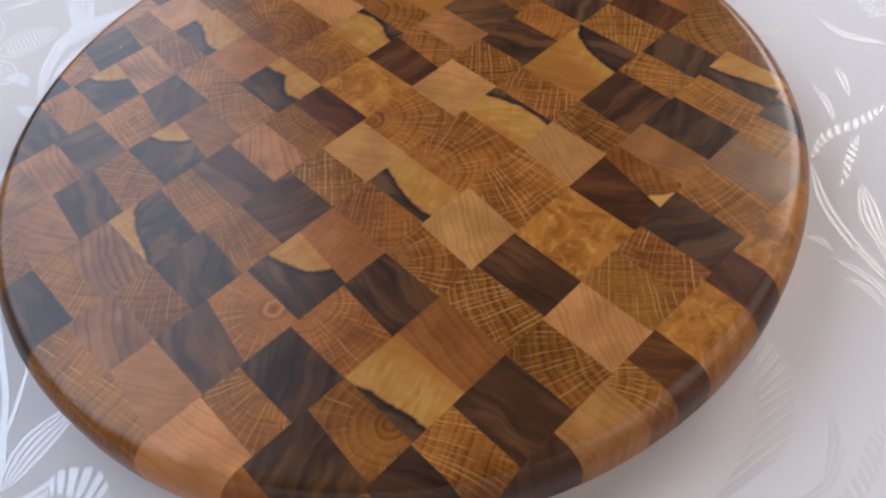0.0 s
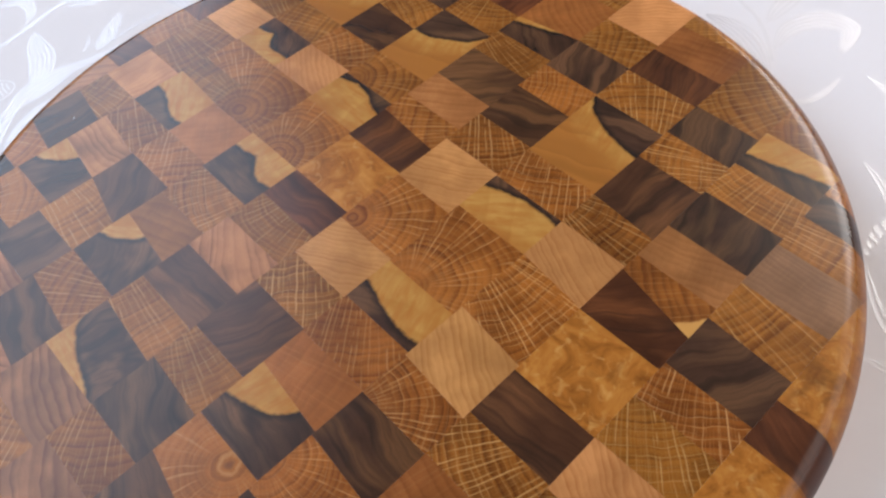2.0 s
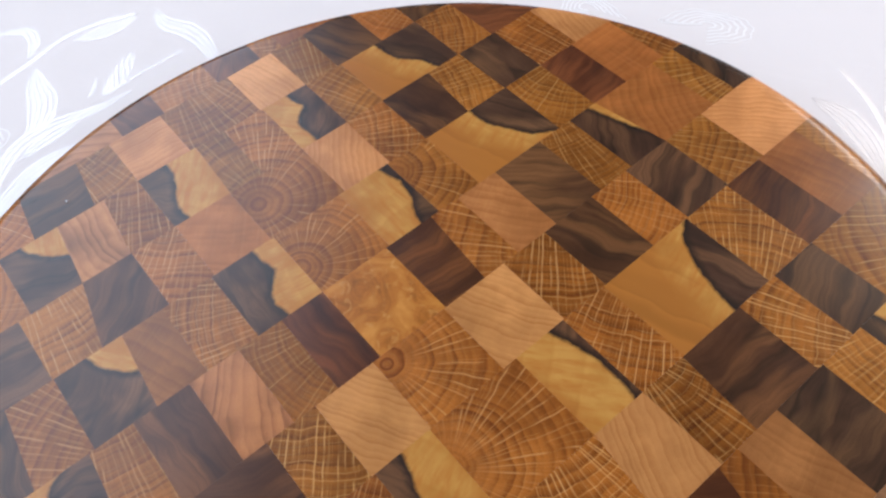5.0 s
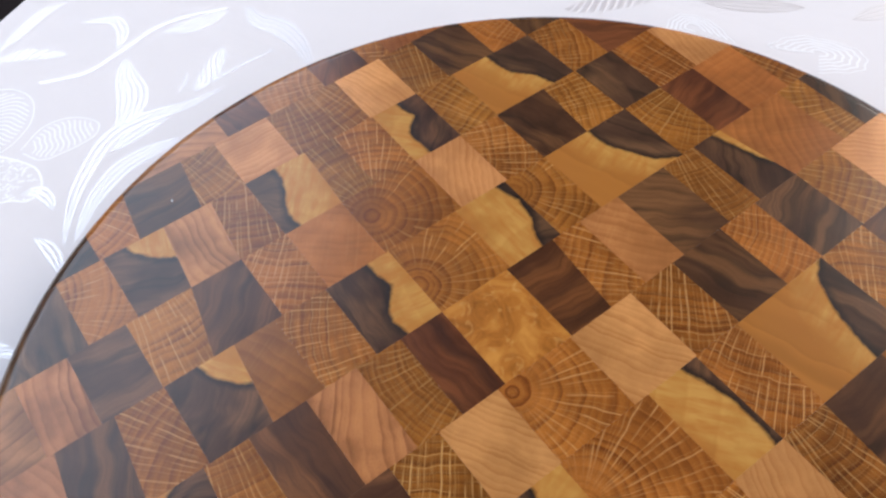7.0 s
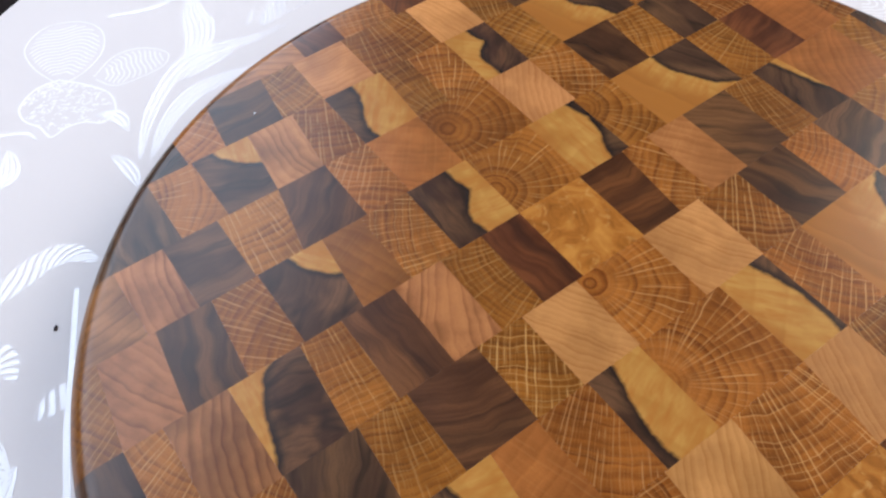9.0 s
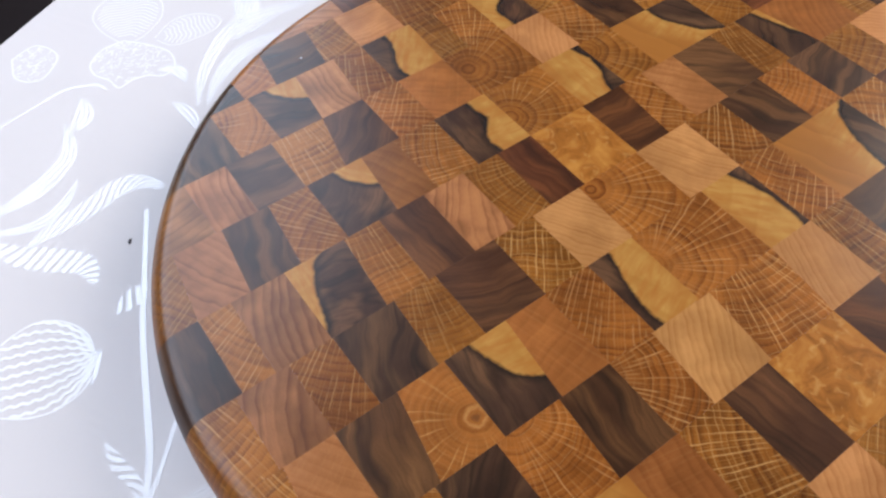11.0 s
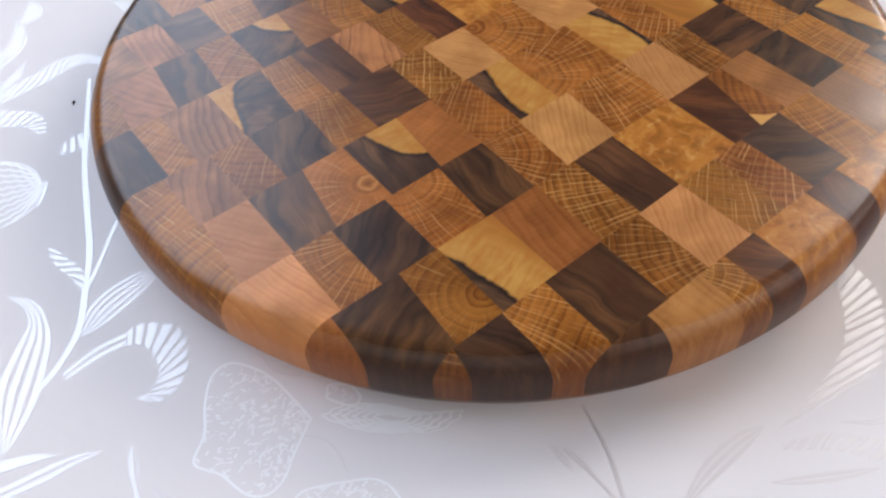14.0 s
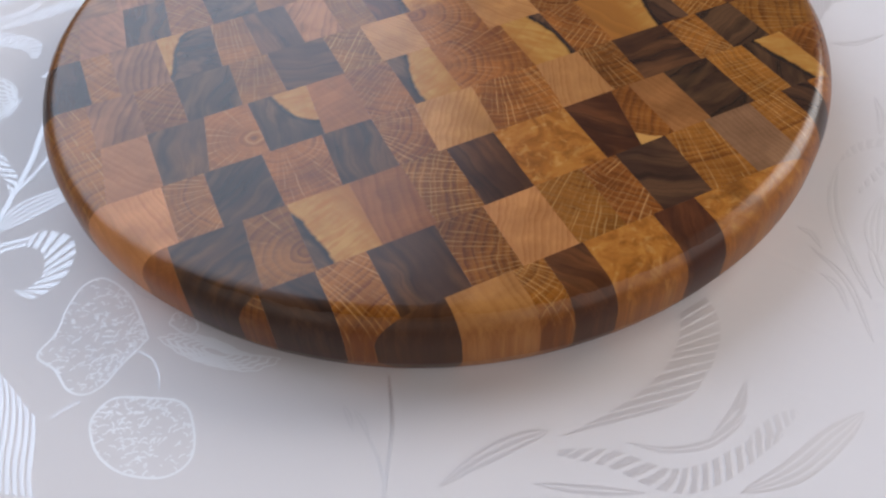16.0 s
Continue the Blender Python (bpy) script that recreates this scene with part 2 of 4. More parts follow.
def burl(name):
    n = Nodes(name)
    _, x, y = n.uv("ring")
    place = n.vec(x, y, n.add("ObjectInfo").outputs["Random"])
    swirl = n.noise(place, 75, 5, 0.62, 1.6)
    eyes = n.noise(place, 210, 3, 0.5, 0.8)
    colour = n.ramp(swirl, (0.28, (0.17, 0.053, 0.008)), (0.48, (0.315, 0.108, 0.016)), (0.72, (0.44, 0.180, 0.033)))
    colour = n.mix(n.ramp(eyes, (0.56, 0.0), (0.72, 0.6)), colour, (0.50, 0.245, 0.066, 1))
    colour = n.mix(n.ramp(n.noise(place, 48, 4, 0.6, 0.7), (0.55, 0.0), (0.72, 0.7)), colour, (0.115, 0.040, 0.008, 1))
    return oiled(n, shaded_fibres(n, colour, (0.19, 0.062, 0.010)), swirl, eyes)


WOODS = {
    "W": wood("dark walnut", (0.104, 0.045, 0.017), (0.046, 0.019, 0.008), 0.0160, 0.7, 0, 0, 1.0, 0.5),
    "B": wood("bog oak", (0.088, 0.042, 0.019), (0.037, 0.017, 0.009), 0.0140, 0.7, 0, 0, 1.0, 0.6),
    "R": wood("red walnut", (0.118, 0.041, 0.013), (0.054, 0.018, 0.006), 0.0160, 0.7, 0, 0, 1.0, 0.4),
    "O": wood("oak", (0.405, 0.156, 0.021), (0.150, 0.045, 0.006), 0.0036, 1.25, 0.66, 0.14),
    "G": wood("rayed oak", (0.355, 0.130, 0.017), (0.125, 0.037, 0.005), 0.0036, 1.25, 0.72, 0.45),
    "F": wood("fine oak", (0.390, 0.145, 0.019), (0.155, 0.047, 0.006), 0.0028, 1.2, 0.50, 0.30),
    "A": wood("ash", (0.660, 0.312, 0.098), (0.430, 0.178, 0.043), 0.0024, 1.1, 0.12, 0, 1.2),
    "P": wood("larch", (0.455, 0.200, 0.062), (0.135, 0.046, 0.013), 0.0042, 1.1, 0, 0, 2.2),
    "C": wood("cherry", (0.365, 0.138, 0.028), (0.215, 0.070, 0.012), 0.0040, 0.9, 0.10, 0, 1.4),
    "L": wood("pale cherry", (0.420, 0.190, 0.052), (0.245, 0.090, 0.018), 0.0036, 0.9, 0.10, 0, 1.4),
    # the grey is window haze on one block, put into its wood colour
    "H": wood("ash with haze painted grey", (0.330, 0.176, 0.078), (0.200, 0.096, 0.037), 0.0024, 0.9, 0.1, 0, 1.2),
    "K": knotted("knotted oak", (0.350, 0.122, 0.021), (0.180, 0.054, 0.009), 0.0030, 0.85, 0.5, 0.2),
    "T": two_tone("walnut with yellow sapwood", (0.460, 0.235, 0.056), (0.310, 0.125, 0.022), (0.340, 0.124, 0.022), (0.088, 0.042, 0.020), (0.042, 0.020, 0.011)),
    "S": sap_cornered("oak with a sapwood corner", (0.350, 0.128, 0.017), (0.135, 0.040, 0.006), 0.0036, 1.2, 0.2, 0.1),
    "M": burl("burl"),
}


def cloth_material(name, colour, rough, sheen, weave):
    n = Nodes(name)
    place = n.add("TexCoord").outputs["Object"]
    tone = n.noise(place, 9, 4, 0.6)
    n.put(n.bsdf.inputs["Base Color"], n.mix(tone, (*[c * 0.96 for c in colour], 1), (*colour, 1)))
    n.bsdf.inputs["Roughness"].default_value = rough
    n.bsdf.inputs["Sheen Weight"].default_value = sheen
    n.bsdf.inputs["Sheen Roughness"].default_value = 0.4
    parts = n.add("SeparateXYZ", Vector=place)
    warp = n.math("SINE", n.math("MULTIPLY", parts.outputs[0], 9000))
    weft = n.math("SINE", n.math("MULTIPLY", parts.outputs[1], 9000))
    threads = n.math("MULTIPLY", n.math("ADD", warp, weft), weave)
    fuzz = n.noise(place, 900, 3)
    folds = n.noise(n.add("Mapping", Vector=place, Scale=(5.0, 22.0, 1.0), Rotation=(0, 0, 0.5)).outputs[0], 1.0, 3, 0.5, 0.8)
    waves = n.math("ADD", n.math("MULTIPLY", n.noise(place, 16, 3, 0.5, 0.6), 9), n.math("MULTIPLY", folds, 22))
    n.bump(n.math("ADD", n.math("ADD", threads, fuzz), waves), 0.3, 0.00012)
    return n.mat


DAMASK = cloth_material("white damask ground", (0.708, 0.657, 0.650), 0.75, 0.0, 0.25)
# one white yarn: figures painted darker, petal stitches lighter, in place of its sheen
DIM_SATIN = cloth_material("satin figure darkened for sheen", (0.572, 0.511, 0.502), 0.40, 0.0, 0.05)
LIT_SATIN = cloth_material("satin stitches lightened for sheen", (0.800, 0.770, 0.770), 0.38, 0.0, 0.05)
DAMASK.node_tree.nodes["Principled BSDF"].inputs["Specular IOR Level"].default_value = 0.15
LIT_SATIN.node_tree.nodes["Principled BSDF"].inputs["IOR"].default_value = 1.9
DIM_SATIN.node_tree.nodes["Principled BSDF"].inputs["IOR"].default_value = 2.85
TABLE_WOOD = plain("brown table wood", (0.16, 0.08, 0.04), 0.45)
CARPET = plain("dark brown carpet", (0.018, 0.011, 0.013), 0.95, 0, 0.5, 60)
# walls and ceiling are unseen; dark so their reflection lays no haze on the board
WALL_DARK = plain("dark unseen wall", (0.100, 0.080, 0.064), 0.85)
CEILING_DARK = plain("dark unseen ceiling", (0.055, 0.043, 0.034), 0.8)
FRAME_PAINT = plain("white window paint", (0.78, 0.78, 0.77), 0.4)
glass = Nodes("window glass")
glass.bsdf.inputs["Transmission Weight"].default_value = 1.0
glass.bsdf.inputs["Roughness"].default_value = 0.0
glass.bsdf.inputs["IOR"].default_value = 1.45
GLASS = glass.mat


# ---- building helpers ----
def mesh_of(name, bm, material, smooth=False):
    me = bpy.data.meshes.new(name)
    bmesh.ops.recalc_face_normals(bm, faces=bm.faces)
    bm.to_mesh(me)
    bm.free()
    me.materials.append(material)
    for face in me.polygons:
        face.use_smooth = smooth
    return me


def part(name, bm, material, parent=None, label="", smooth=False, m=None):
    ob = new(name, mesh_of(name, bm, material, smooth))
    if parent is not None:
        ob.parent = parent
    if m is not None:
        ob.matrix_local = m
    if label:
        tagged(ob, label)
    return ob


def box(bm, x0, y0, z0, x1, y1, z1, bevel=0.0):
    made = bmesh.ops.create_cube(bm, size=1.0)
    verts = made["verts"]
    bmesh.ops.transform(bm, verts=verts, matrix=Matrix.Translation(((x0 + x1) / 2, (y0 + y1) / 2, (z0 + z1) / 2)) @ Matrix.Diagonal((x1 - x0, y1 - y0, z1 - z0, 1)))
    if bevel:
        edges = {e for v in verts for e in v.link_edges}
        bmesh.ops.bevel(bm, geom=list(edges), offset=bevel, segments=2, affect="EDGES")
    return bm


def slab(name, bounds, material, kind="structure", bevel=0.0, label="", category=""):
    ob = part(name, box(bmesh.new(), *bounds, bevel), material)
    ob.matrix_world = ROOM
    return tagged(ob, label, category, kind=kind)


# ---- the room round the table (mostly out of view) ----
slab("floor", (-2.1, -2.6, -0.1, 2.9, 2.6, 0.0), CARPET, label="dark brown patterned carpet floor", category="floor")
slab("ceiling", (-2.22, -2.72, 4.7, 3.02, 2.72, 4.8), CEILING_DARK, label="plain dark ceiling, unseen", category="ceiling")


def wall_with_window(name, window, length, opening, m):
    """A wall along local x with one window opening; local y points out of the room."""
    x0, x1, z0, z1 = opening
    bm = bmesh.new()
    for piece in ((-length / 2, 0, 0, x0, 0.12, 4.7), (x1, 0, 0, length / 2, 0.12, 4.7), (x0, 0, 0, x1, 0.12, z0), (x0, 0, z1, x1, 0.12, 4.7)):
        box(bm, *piece)
    wall = part(name, bm, WALL_DARK)
    wall.matrix_world = m
    tagged(wall, "plain dark wall, unseen", "wall", kind="structure")
    bm = bmesh.new()
    for piece in ((x0, 0.03, z0, x0 + 0.05, 0.09, z1), (x1 - 0.05, 0.03, z0, x1, 0.09, z1), (x0 + 0.05, 0.03, z0, x1 - 0.05, 0.09, z0 + 0.05), (x0 + 0.05, 0.03, z1 - 0.05, x1 - 0.05, 0.09, z1)):
        box(bm, *piece, 0.004)
    holder = part(window, bm, FRAME_PAINT)
    holder.matrix_world = m
    tagged(holder, "unseen white painted window with two panes", "window", kind="structure")
    mid = (x0 + x1) / 2
    part("mullion", box(bmesh.new(), mid - 0.03, 0.035, z0 + 0.05, mid + 0.03, 0.085, z1 - 0.05, 0.004), FRAME_PAINT, holder)
    part("window_sill", box(bmesh.new(), x0 - 0.03, -0.12, z0 - 0.03, x1 + 0.03, 0.025, z0 - 0.001, 0.006), FRAME_PAINT, holder)
    for a, b in ((x0 + 0.05, mid - 0.03), (mid + 0.03, x1 - 0.05)):
        pane = part("pane", box(bmesh.new(), a, 0.056, z0 + 0.05, b, 0.060, z1 - 0.05), GLASS, holder)
        pane.visible_shadow = False


wall_with_window("wall_west", "window_1", 5.2, (-1.70, 2.40, 1.56, 4.55), ROOM @ pose(-2.1, 0, 0, 0, 0, 90))
wall_with_window("wall_north", "window_2", 5.0, (0.07, 2.03, 1.47, 3.61), ROOM @ pose(0.4, 2.6, 0))
# the two added windows, unseen, that hold the fill lamps
wall_with_window("wall_east", "window_3", 5.2, (-2.10, 2.00, 1.46, 4.15), ROOM @ pose(2.9, 0, 0, 0, 0, -90))
wall_with_window("wall_south", "window_4", 5.0, (-2.25, 1.85, 1.32, 3.80), ROOM @ pose(0.4, -2.6, 0, 0, 0, 180))

# ---- table and tablecloth ----
X0, X1, Y0, Y1 = -0.380, 0.68, -0.85, 0.85
table = tagged(new("dining_table"), "brown wooden dining table under a white cloth", "table")
table.matrix_world = ROOM
part("tabletop", box(bmesh.new(), X0 + 0.004, Y0 + 0.004, TABLE_TOP - 0.032, X1 - 0.004, Y1 - 0.004, TABLE_TOP - 0.0035, 0.004), TABLE_WOOD, table)
for x in (X0 + 0.07, X1 - 0.13):
    for y in (Y0 + 0.07, Y1 - 0.13):
        part("leg", box(bmesh.new(), x, y, 0, x + 0.06, y + 0.06, TABLE_TOP - 0.032, 0.004), TABLE_WOOD, table)
bm = box(bmesh.new(), X0, Y0, 0.50, X1, Y1, TABLE_TOP)
bmesh.ops.delete(bm, geom=[f for f in bm.faces if f.normal.z < -0.9], context="FACES_ONLY")
rim = [e for e in bm.edges if all(f.normal.z > -0.5 for f in e.link_faces) and len(e.link_faces) == 2]
bmesh.ops.bevel(bm, geom=rim, offset=0.006, segments=4, affect="EDGES")
bmesh.ops.solidify(bm, geom=bm.faces[:], thickness=0.0012)
tablecloth = part("tablecloth", bm, DAMASK)
tablecloth.matrix_world = ROOM
tagged(tablecloth, "white damask tablecloth woven with satin leaves and flowers", "tablecloth")
UNTURN = ROOM.inverted()


def smooth_line(points, steps):
    """A smooth line through the points, at even steps."""
    p = [Vector((*points[0], 0)) * 2 - Vector((*points[1], 0)), *[Vector((*q, 0)) for q in points]]
    p.append(p[-1] * 2 - p[-2])
    line = []
    for i in range(len(points) - 1):
        a, b, c, d = p[i : i + 4]
        for k in range(steps):
            t = k / steps
            line.append(0.5 * (2 * b + (c - a) * t + (2 * a - 5 * b + 4 * c - d) * t * t + (3 * b - a - 3 * c + d) * t**3))
    line.append(p[-2])
    return line


def sides(line):
    out = []
    for i, q in enumerate(line):
        way = (line[min(i + 1, len(line) - 1)] - line[max(i - 1, 0)]).normalized()
        out.append(Vector((-way.y, way.x, 0)))
    return out


HIGH = 0.00006                    # how far the satin stands over the ground


def raised(bm, left, right, height):
    """A low ridge of thread between two lines."""
    z0, z1 = TABLE_TOP - 0.0002, TABLE_TOP + height
    rows = []
    for a, b in zip(left, right):
        inset = (b - a) * 0.12
        rows.append([bm.verts.new((q.x, q.y, z)) for q, z in ((a, z0), (a + inset, z1), (b - inset, z1), (b, z0))])
    for r, s in zip(rows, rows[1:]):
        for i in range(3):
            bm.faces.new((r[i], r[i + 1], s[i + 1], s[i]))
    for r in (rows[0], rows[-1]):
        bm.faces.new(r)


def woven(name, bm, thread=DIM_SATIN):
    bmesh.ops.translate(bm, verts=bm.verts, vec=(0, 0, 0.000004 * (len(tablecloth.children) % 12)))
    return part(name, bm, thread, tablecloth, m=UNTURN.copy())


def stem(width, *points):
    bm, line = bmesh.new(), smooth_line(points, 8)
    side = sides(line)
    half = [width * 0.0005 * (0.55 + 0.45 * math.sin(math.pi * (0.15 + 0.7 * i / len(line)))) for i in range(len(line))]
    raised(bm, [q - s * h for q, s, h in zip(line, side, half)], [q + s * h for q, s, h in zip(line, side, half)], HIGH)
    return woven("woven_stem", bm)


def veined_leaf(width, *points):
    """A leaf of satin ribs that run along it."""
    bm, line = bmesh.new(), smooth_line(points, 9)
    side, n = sides(line), len(line) - 1
    ribs = max(2, round(width / 2.5))
    half = [width * 0.0006 * math.sin(math.pi * (0.02 + 0.96 * i / n)) ** 0.8 for i in range(n + 1)]
    for k in range(ribs):
        a, b = -1 + 2 * (k + 0.08) / ribs, -1 + 2 * (k + 0.80) / ribs
        i0, i1 = int(abs(k - (ribs - 1) / 2) * 0.7), n - int(abs(k - ribs / 2) * 0.6)
        span = range(i0, i1 + 1)
        raised(bm, [line[i] + side[i] * half[i] * a for i in span], [line[i] + side[i] * half[i] * b for i in span], HIGH)
    return woven("woven_leaf", bm)


def banded_leaf(width, *points, slant=0.30):
    """A leaf of satin bands that run across it, the more along it the greater their slant."""
    bm, line = bmesh.new(), smooth_line(points, 40)
    side, n = sides(line), len(line) - 1
    length = sum((line[i + 1] - line[i]).length for i in range(n))
    pitch = 0.0044 + 0.0019 * slant
    bands = max(4, round(length / pitch))
    half = [width * 0.0005 * math.sin(math.pi * (0.03 + 0.94 * i / n)) ** 0.65 for i in range(n + 1)]
    lean = slant * width / 1000 / length * n
    for k in range(-3 - int(lean * bands / n), bands + 3 + int(lean * bands / n)):
        rows = []
        for share in (0.05, 0.84):
            row = []
            for s in (-1, -0.75, -0.5, -0.25, 0, 0.25, 0.5, 0.75, 1):
                j = min(n, max(0, round((k + share) / bands * n + lean * s)))
                row.append(line[j] + side[j] * half[j] * s)
            rows.append(row)
        wide = [i for i in range(9) if (rows[0][i] - rows[1][i]).length > 0.0003]
        if len(wide) > 1:
            raised(bm, [rows[0][i] for i in wide], [rows[1][i] for i in wide], HIGH)
    return woven("woven_leaf", bm)


def edged_leaf(count, one, other, across=False):
    """A leaf between two edges, of satin ribs that run along it or bands that run across it."""
    bm, edges = bmesh.new(), []
    for points in (one, other):
        line = smooth_line(points, 480 // (len(points) - 1))
        edges.append([line[round(i / 240 * (len(line) - 1))] for i in range(241)])
    a, b = edges
    if across:
        for k in range(count):
            i, j = round(240 * (k + 0.05) / count), round(240 * (k + 0.92) / count)
            cuts = [q / 5 for q in range(6)]
            raised(bm, [a[i].lerp(b[i], f) for f in cuts], [a[j].lerp(b[j], f) for f in cuts], HIGH)
    else:
        for k in range(count):
            f, g = (k + 0.06) / count, (k + 0.86) / count
            raised(bm, [p.lerp(q, f) for p, q in zip(a[::5], b[::5])], [p.lerp(q, g) for p, q in zip(a[::5], b[::5])], HIGH)
    return woven("woven_leaf", bm)


def dashes(width, *points):
    """A row of short satin stitches."""
    line = smooth_line(points, 24)
    side, half = sides(line), width * 0.0005
    for i in range(0, len(line) - 5, 6):
        bm, span = bmesh.new(), range(i, i + 5)
        raised(bm, [line[j] - side[j] * half for j in span], [line[j] + side[j] * half for j in span], HIGH)
        woven("woven_stitch", bm)


stitch = random.Random(5)


def inside(q, outline):
    odd = False
    for a, c in zip(outline, outline[1:] + outline[:1]):
        if (a.y > q.y) != (c.y > q.y) and q.x < a.x + (q.y - a.y) / (c.y - a.y) * (c.x - a.x):
            odd = not odd
    return odd


def ridge(bm, line, half):
    side = sides(line)
    raised(bm, [q - s * half for q, s in zip(line, side)], [q + s * half for q, s in zip(line, side)], HIGH * stitch.uniform(0.6, 1.5))


def petal(*points):
    """A thinly outlined petal with satin crescents round its heart, the first point."""
    bm, line = bmesh.new(), smooth_line(points, 10)
    heart, mid = line[0], sum(line, Vector()) / len(line)
    ridge(bm, line, 0.0004)
    small = [mid + (q - mid) * 0.88 for q in line]
    reach = max((q - heart).length for q in small)
    r = 0.2 * reach
    while r < reach:
        run = []
        for k in range(241):
            a = math.pi * k / 120
            q = heart + Vector((math.cos(a), math.sin(a), 0)) * r * (1 + 0.04 * math.sin(9 * a))
            if inside(q, small):
                run.append(q)
            if run and (k == 240 or not inside(q, small)):
                if len(run) > 3:
                    ridge(bm, run, 0.00045)
                run = []
        r += 0.0027
    return woven("woven_petal", bm, LIT_SATIN)


def speckled_petal(*points):
    """A thinly outlined petal strewn with short stitches, thick by its heart and thin away from it."""
    bm, line = bmesh.new(), smooth_line(points, 10)
    heart, mid = line[0], sum(line, Vector()) / len(line)
    ridge(bm, line, 0.0006)
    reach = max((q - heart).length for q in line)
    span = max((q - mid).length for q in line)
    for k in range(round(span * span * 1.2e6)):
        q = mid + Vector((stitch.uniform(-1, 1), stitch.uniform(-1, 1), 0)) * span
        if not inside(q, line) or stitch.random() < 0.8 * (q - heart).length / reach:
            continue
        a, long = stitch.gauss(0.6, 0.7), stitch.uniform(0.0005, 0.0015)
        way = Vector((math.cos(a), math.sin(a), 0)) * long
        ridge(bm, [q - way, q + Vector((-way.y, way.x, 0)) * 0.3, q + way], stitch.uniform(0.0002, 0.0005))
    return woven("woven_petal", bm, LIT_SATIN)


def striped_bud(*points):
    """An outlined bud filled with uneven stripes that bow from its tip, the first point, to its far end."""
    bm, line = bmesh.new(), smooth_line(points, 8)
    tip, mid = line[0], sum(line, Vector()) / len(line)
    ridge(bm, line, 0.0005)
    way = (mid - tip) * 2
    across = Vector((-way.y, way.x, 0)).normalized()
    wide = max(abs((q - mid).dot(across)) for q in line)
    for k in range(-5, 6):
        run = []
        for i in range(61):
            t = i / 60
            q = tip + way * t + across * wide * (k / 5) * math.sin(math.pi * min(0.5, t * 0.8)) ** 0.6 + across * 0.0005 * math.sin(i * 0.9 + k * 2)
            if inside(q, line):
                run.append(q)
            elif len(run) > 3:
                ridge(bm, run, 0.0009)
                run = []
        if len(run) > 3:
            ridge(bm, run, 0.0009)
    return woven("woven_petal", bm, LIT_SATIN)


def bud(*points):
    """A bud of satin stripes that follow its outline."""
    bm, line = bmesh.new(), smooth_line(points, 12)
    mid = sum(line, Vector()) / len(line)
    span = max((q - mid).length for q in line)
    scale = 1.0
    while scale > 0.15:
        ridge(bm, [mid + (q - mid) * scale * (1 + 0.03 * math.sin(i * 1.1)) for i, q in enumerate(line)], 0.0004 if scale == 1 else 0.00062)
        scale -= 0.0040 / span
    return woven("woven_petal", bm, LIT_SATIN)


veined_leaf(8.6, (-0.217, 0.076), (-0.221, 0.098), (-0.221, 0.119), (-0.216, 0.142), (-0.201, 0.156), (-0.182, 0.165), (-0.165, 0.178))
veined_leaf(9.6, (-0.212, 0.077), (-0.211, 0.102), (-0.204, 0.121), (-0.191, 0.134), (-0.179, 0.142))
veined_leaf(8.0, (-0.212, 0.132), (-0.202, 0.146), (-0.189, 0.157))
veined_leaf(15.0, (-0.226, 0.199), (-0.220, 0.184), (-0.213, 0.172), (-0.211, 0.157), (-0.214, 0.148))
veined_leaf(2.5, (-0.188, 0.189), (-0.187, 0.181), (-0.188, 0.174))
banded_leaf(10.8, (-0.172, 0.208), (-0.175, 0.190), (-0.180, 0.175), slant=0.8)
dashes(2.4, (-0.176, 0.179), (-0.160, 0.194), (-0.143, 0.208))
veined_leaf(11.2, (-0.167, 0.243), (-0.158, 0.231), (-0.144, 0.225), (-0.131, 0.212), (-0.120, 0.192))
stem(4.0, (-0.268, 0.180), (-0.245, 0.188), (-0.231, 0.204), (-0.217, 0.223), (-0.200, 0.234), (-0.179, 0.241))
veined_leaf(10.0, (-0.210, 0.221), (-0.192, 0.228), (-0.177, 0.241))
veined_leaf(7.5, (-0.261, 0.229), (-0.243, 0.231), (-0.234, 0.221), (-0.233, 0.206))
banded_leaf(9.5, (-0.298, 0.197), (-0.285, 0.202), (-0.261, 0.202))
veined_leaf(7.6, (-0.301, 0.205), (-0.296, 0.218), (-0.288, 0.237), (-0.276, 0.247))
veined_leaf(6.9, (-0.249, 0.104), (-0.241, 0.106), (-0.234, 0.102), (-0.229, 0.095))
veined_leaf(6.7, (-0.232, 0.078), (-0.224, 0.074), (-0.217, 0.067), (-0.213, 0.060))
petal((-0.276, 0.125), (-0.295, 0.137), (-0.306, 0.152), (-0.301, 0.169), (-0.283, 0.175), (-0.268, 0.168), (-0.262, 0.152), (-0.266, 0.136), (-0.274, 0.126))
petal((-0.260, 0.132), (-0.254, 0.148), (-0.241, 0.155), (-0.226, 0.152), (-0.225, 0.142), (-0.237, 0.131), (-0.247, 0.126), (-0.258, 0.130))
speckled_petal((-0.278, 0.129), (-0.262, 0.126), (-0.247, 0.120), (-0.240, 0.108), (-0.244, 0.100), (-0.253, 0.100), (-0.261, 0.096), (-0.267, 0.089), (-0.275, 0.095), (-0.285, 0.099), (-0.291, 0.108), (-0.288, 0.121), (-0.278, 0.129))
stem(2.2, (-0.325, 0.054), (-0.310, 0.072), (-0.298, 0.086), (-0.281, 0.091), (-0.274, 0.087))
veined_leaf(10.4, (-0.304, -0.009), (-0.290, 0.005), (-0.281, 0.019), (-0.277, 0.038), (-0.287, 0.059))
veined_leaf(10.0, (-0.282, 0.054), (-0.279, 0.065), (-0.285, 0.079))
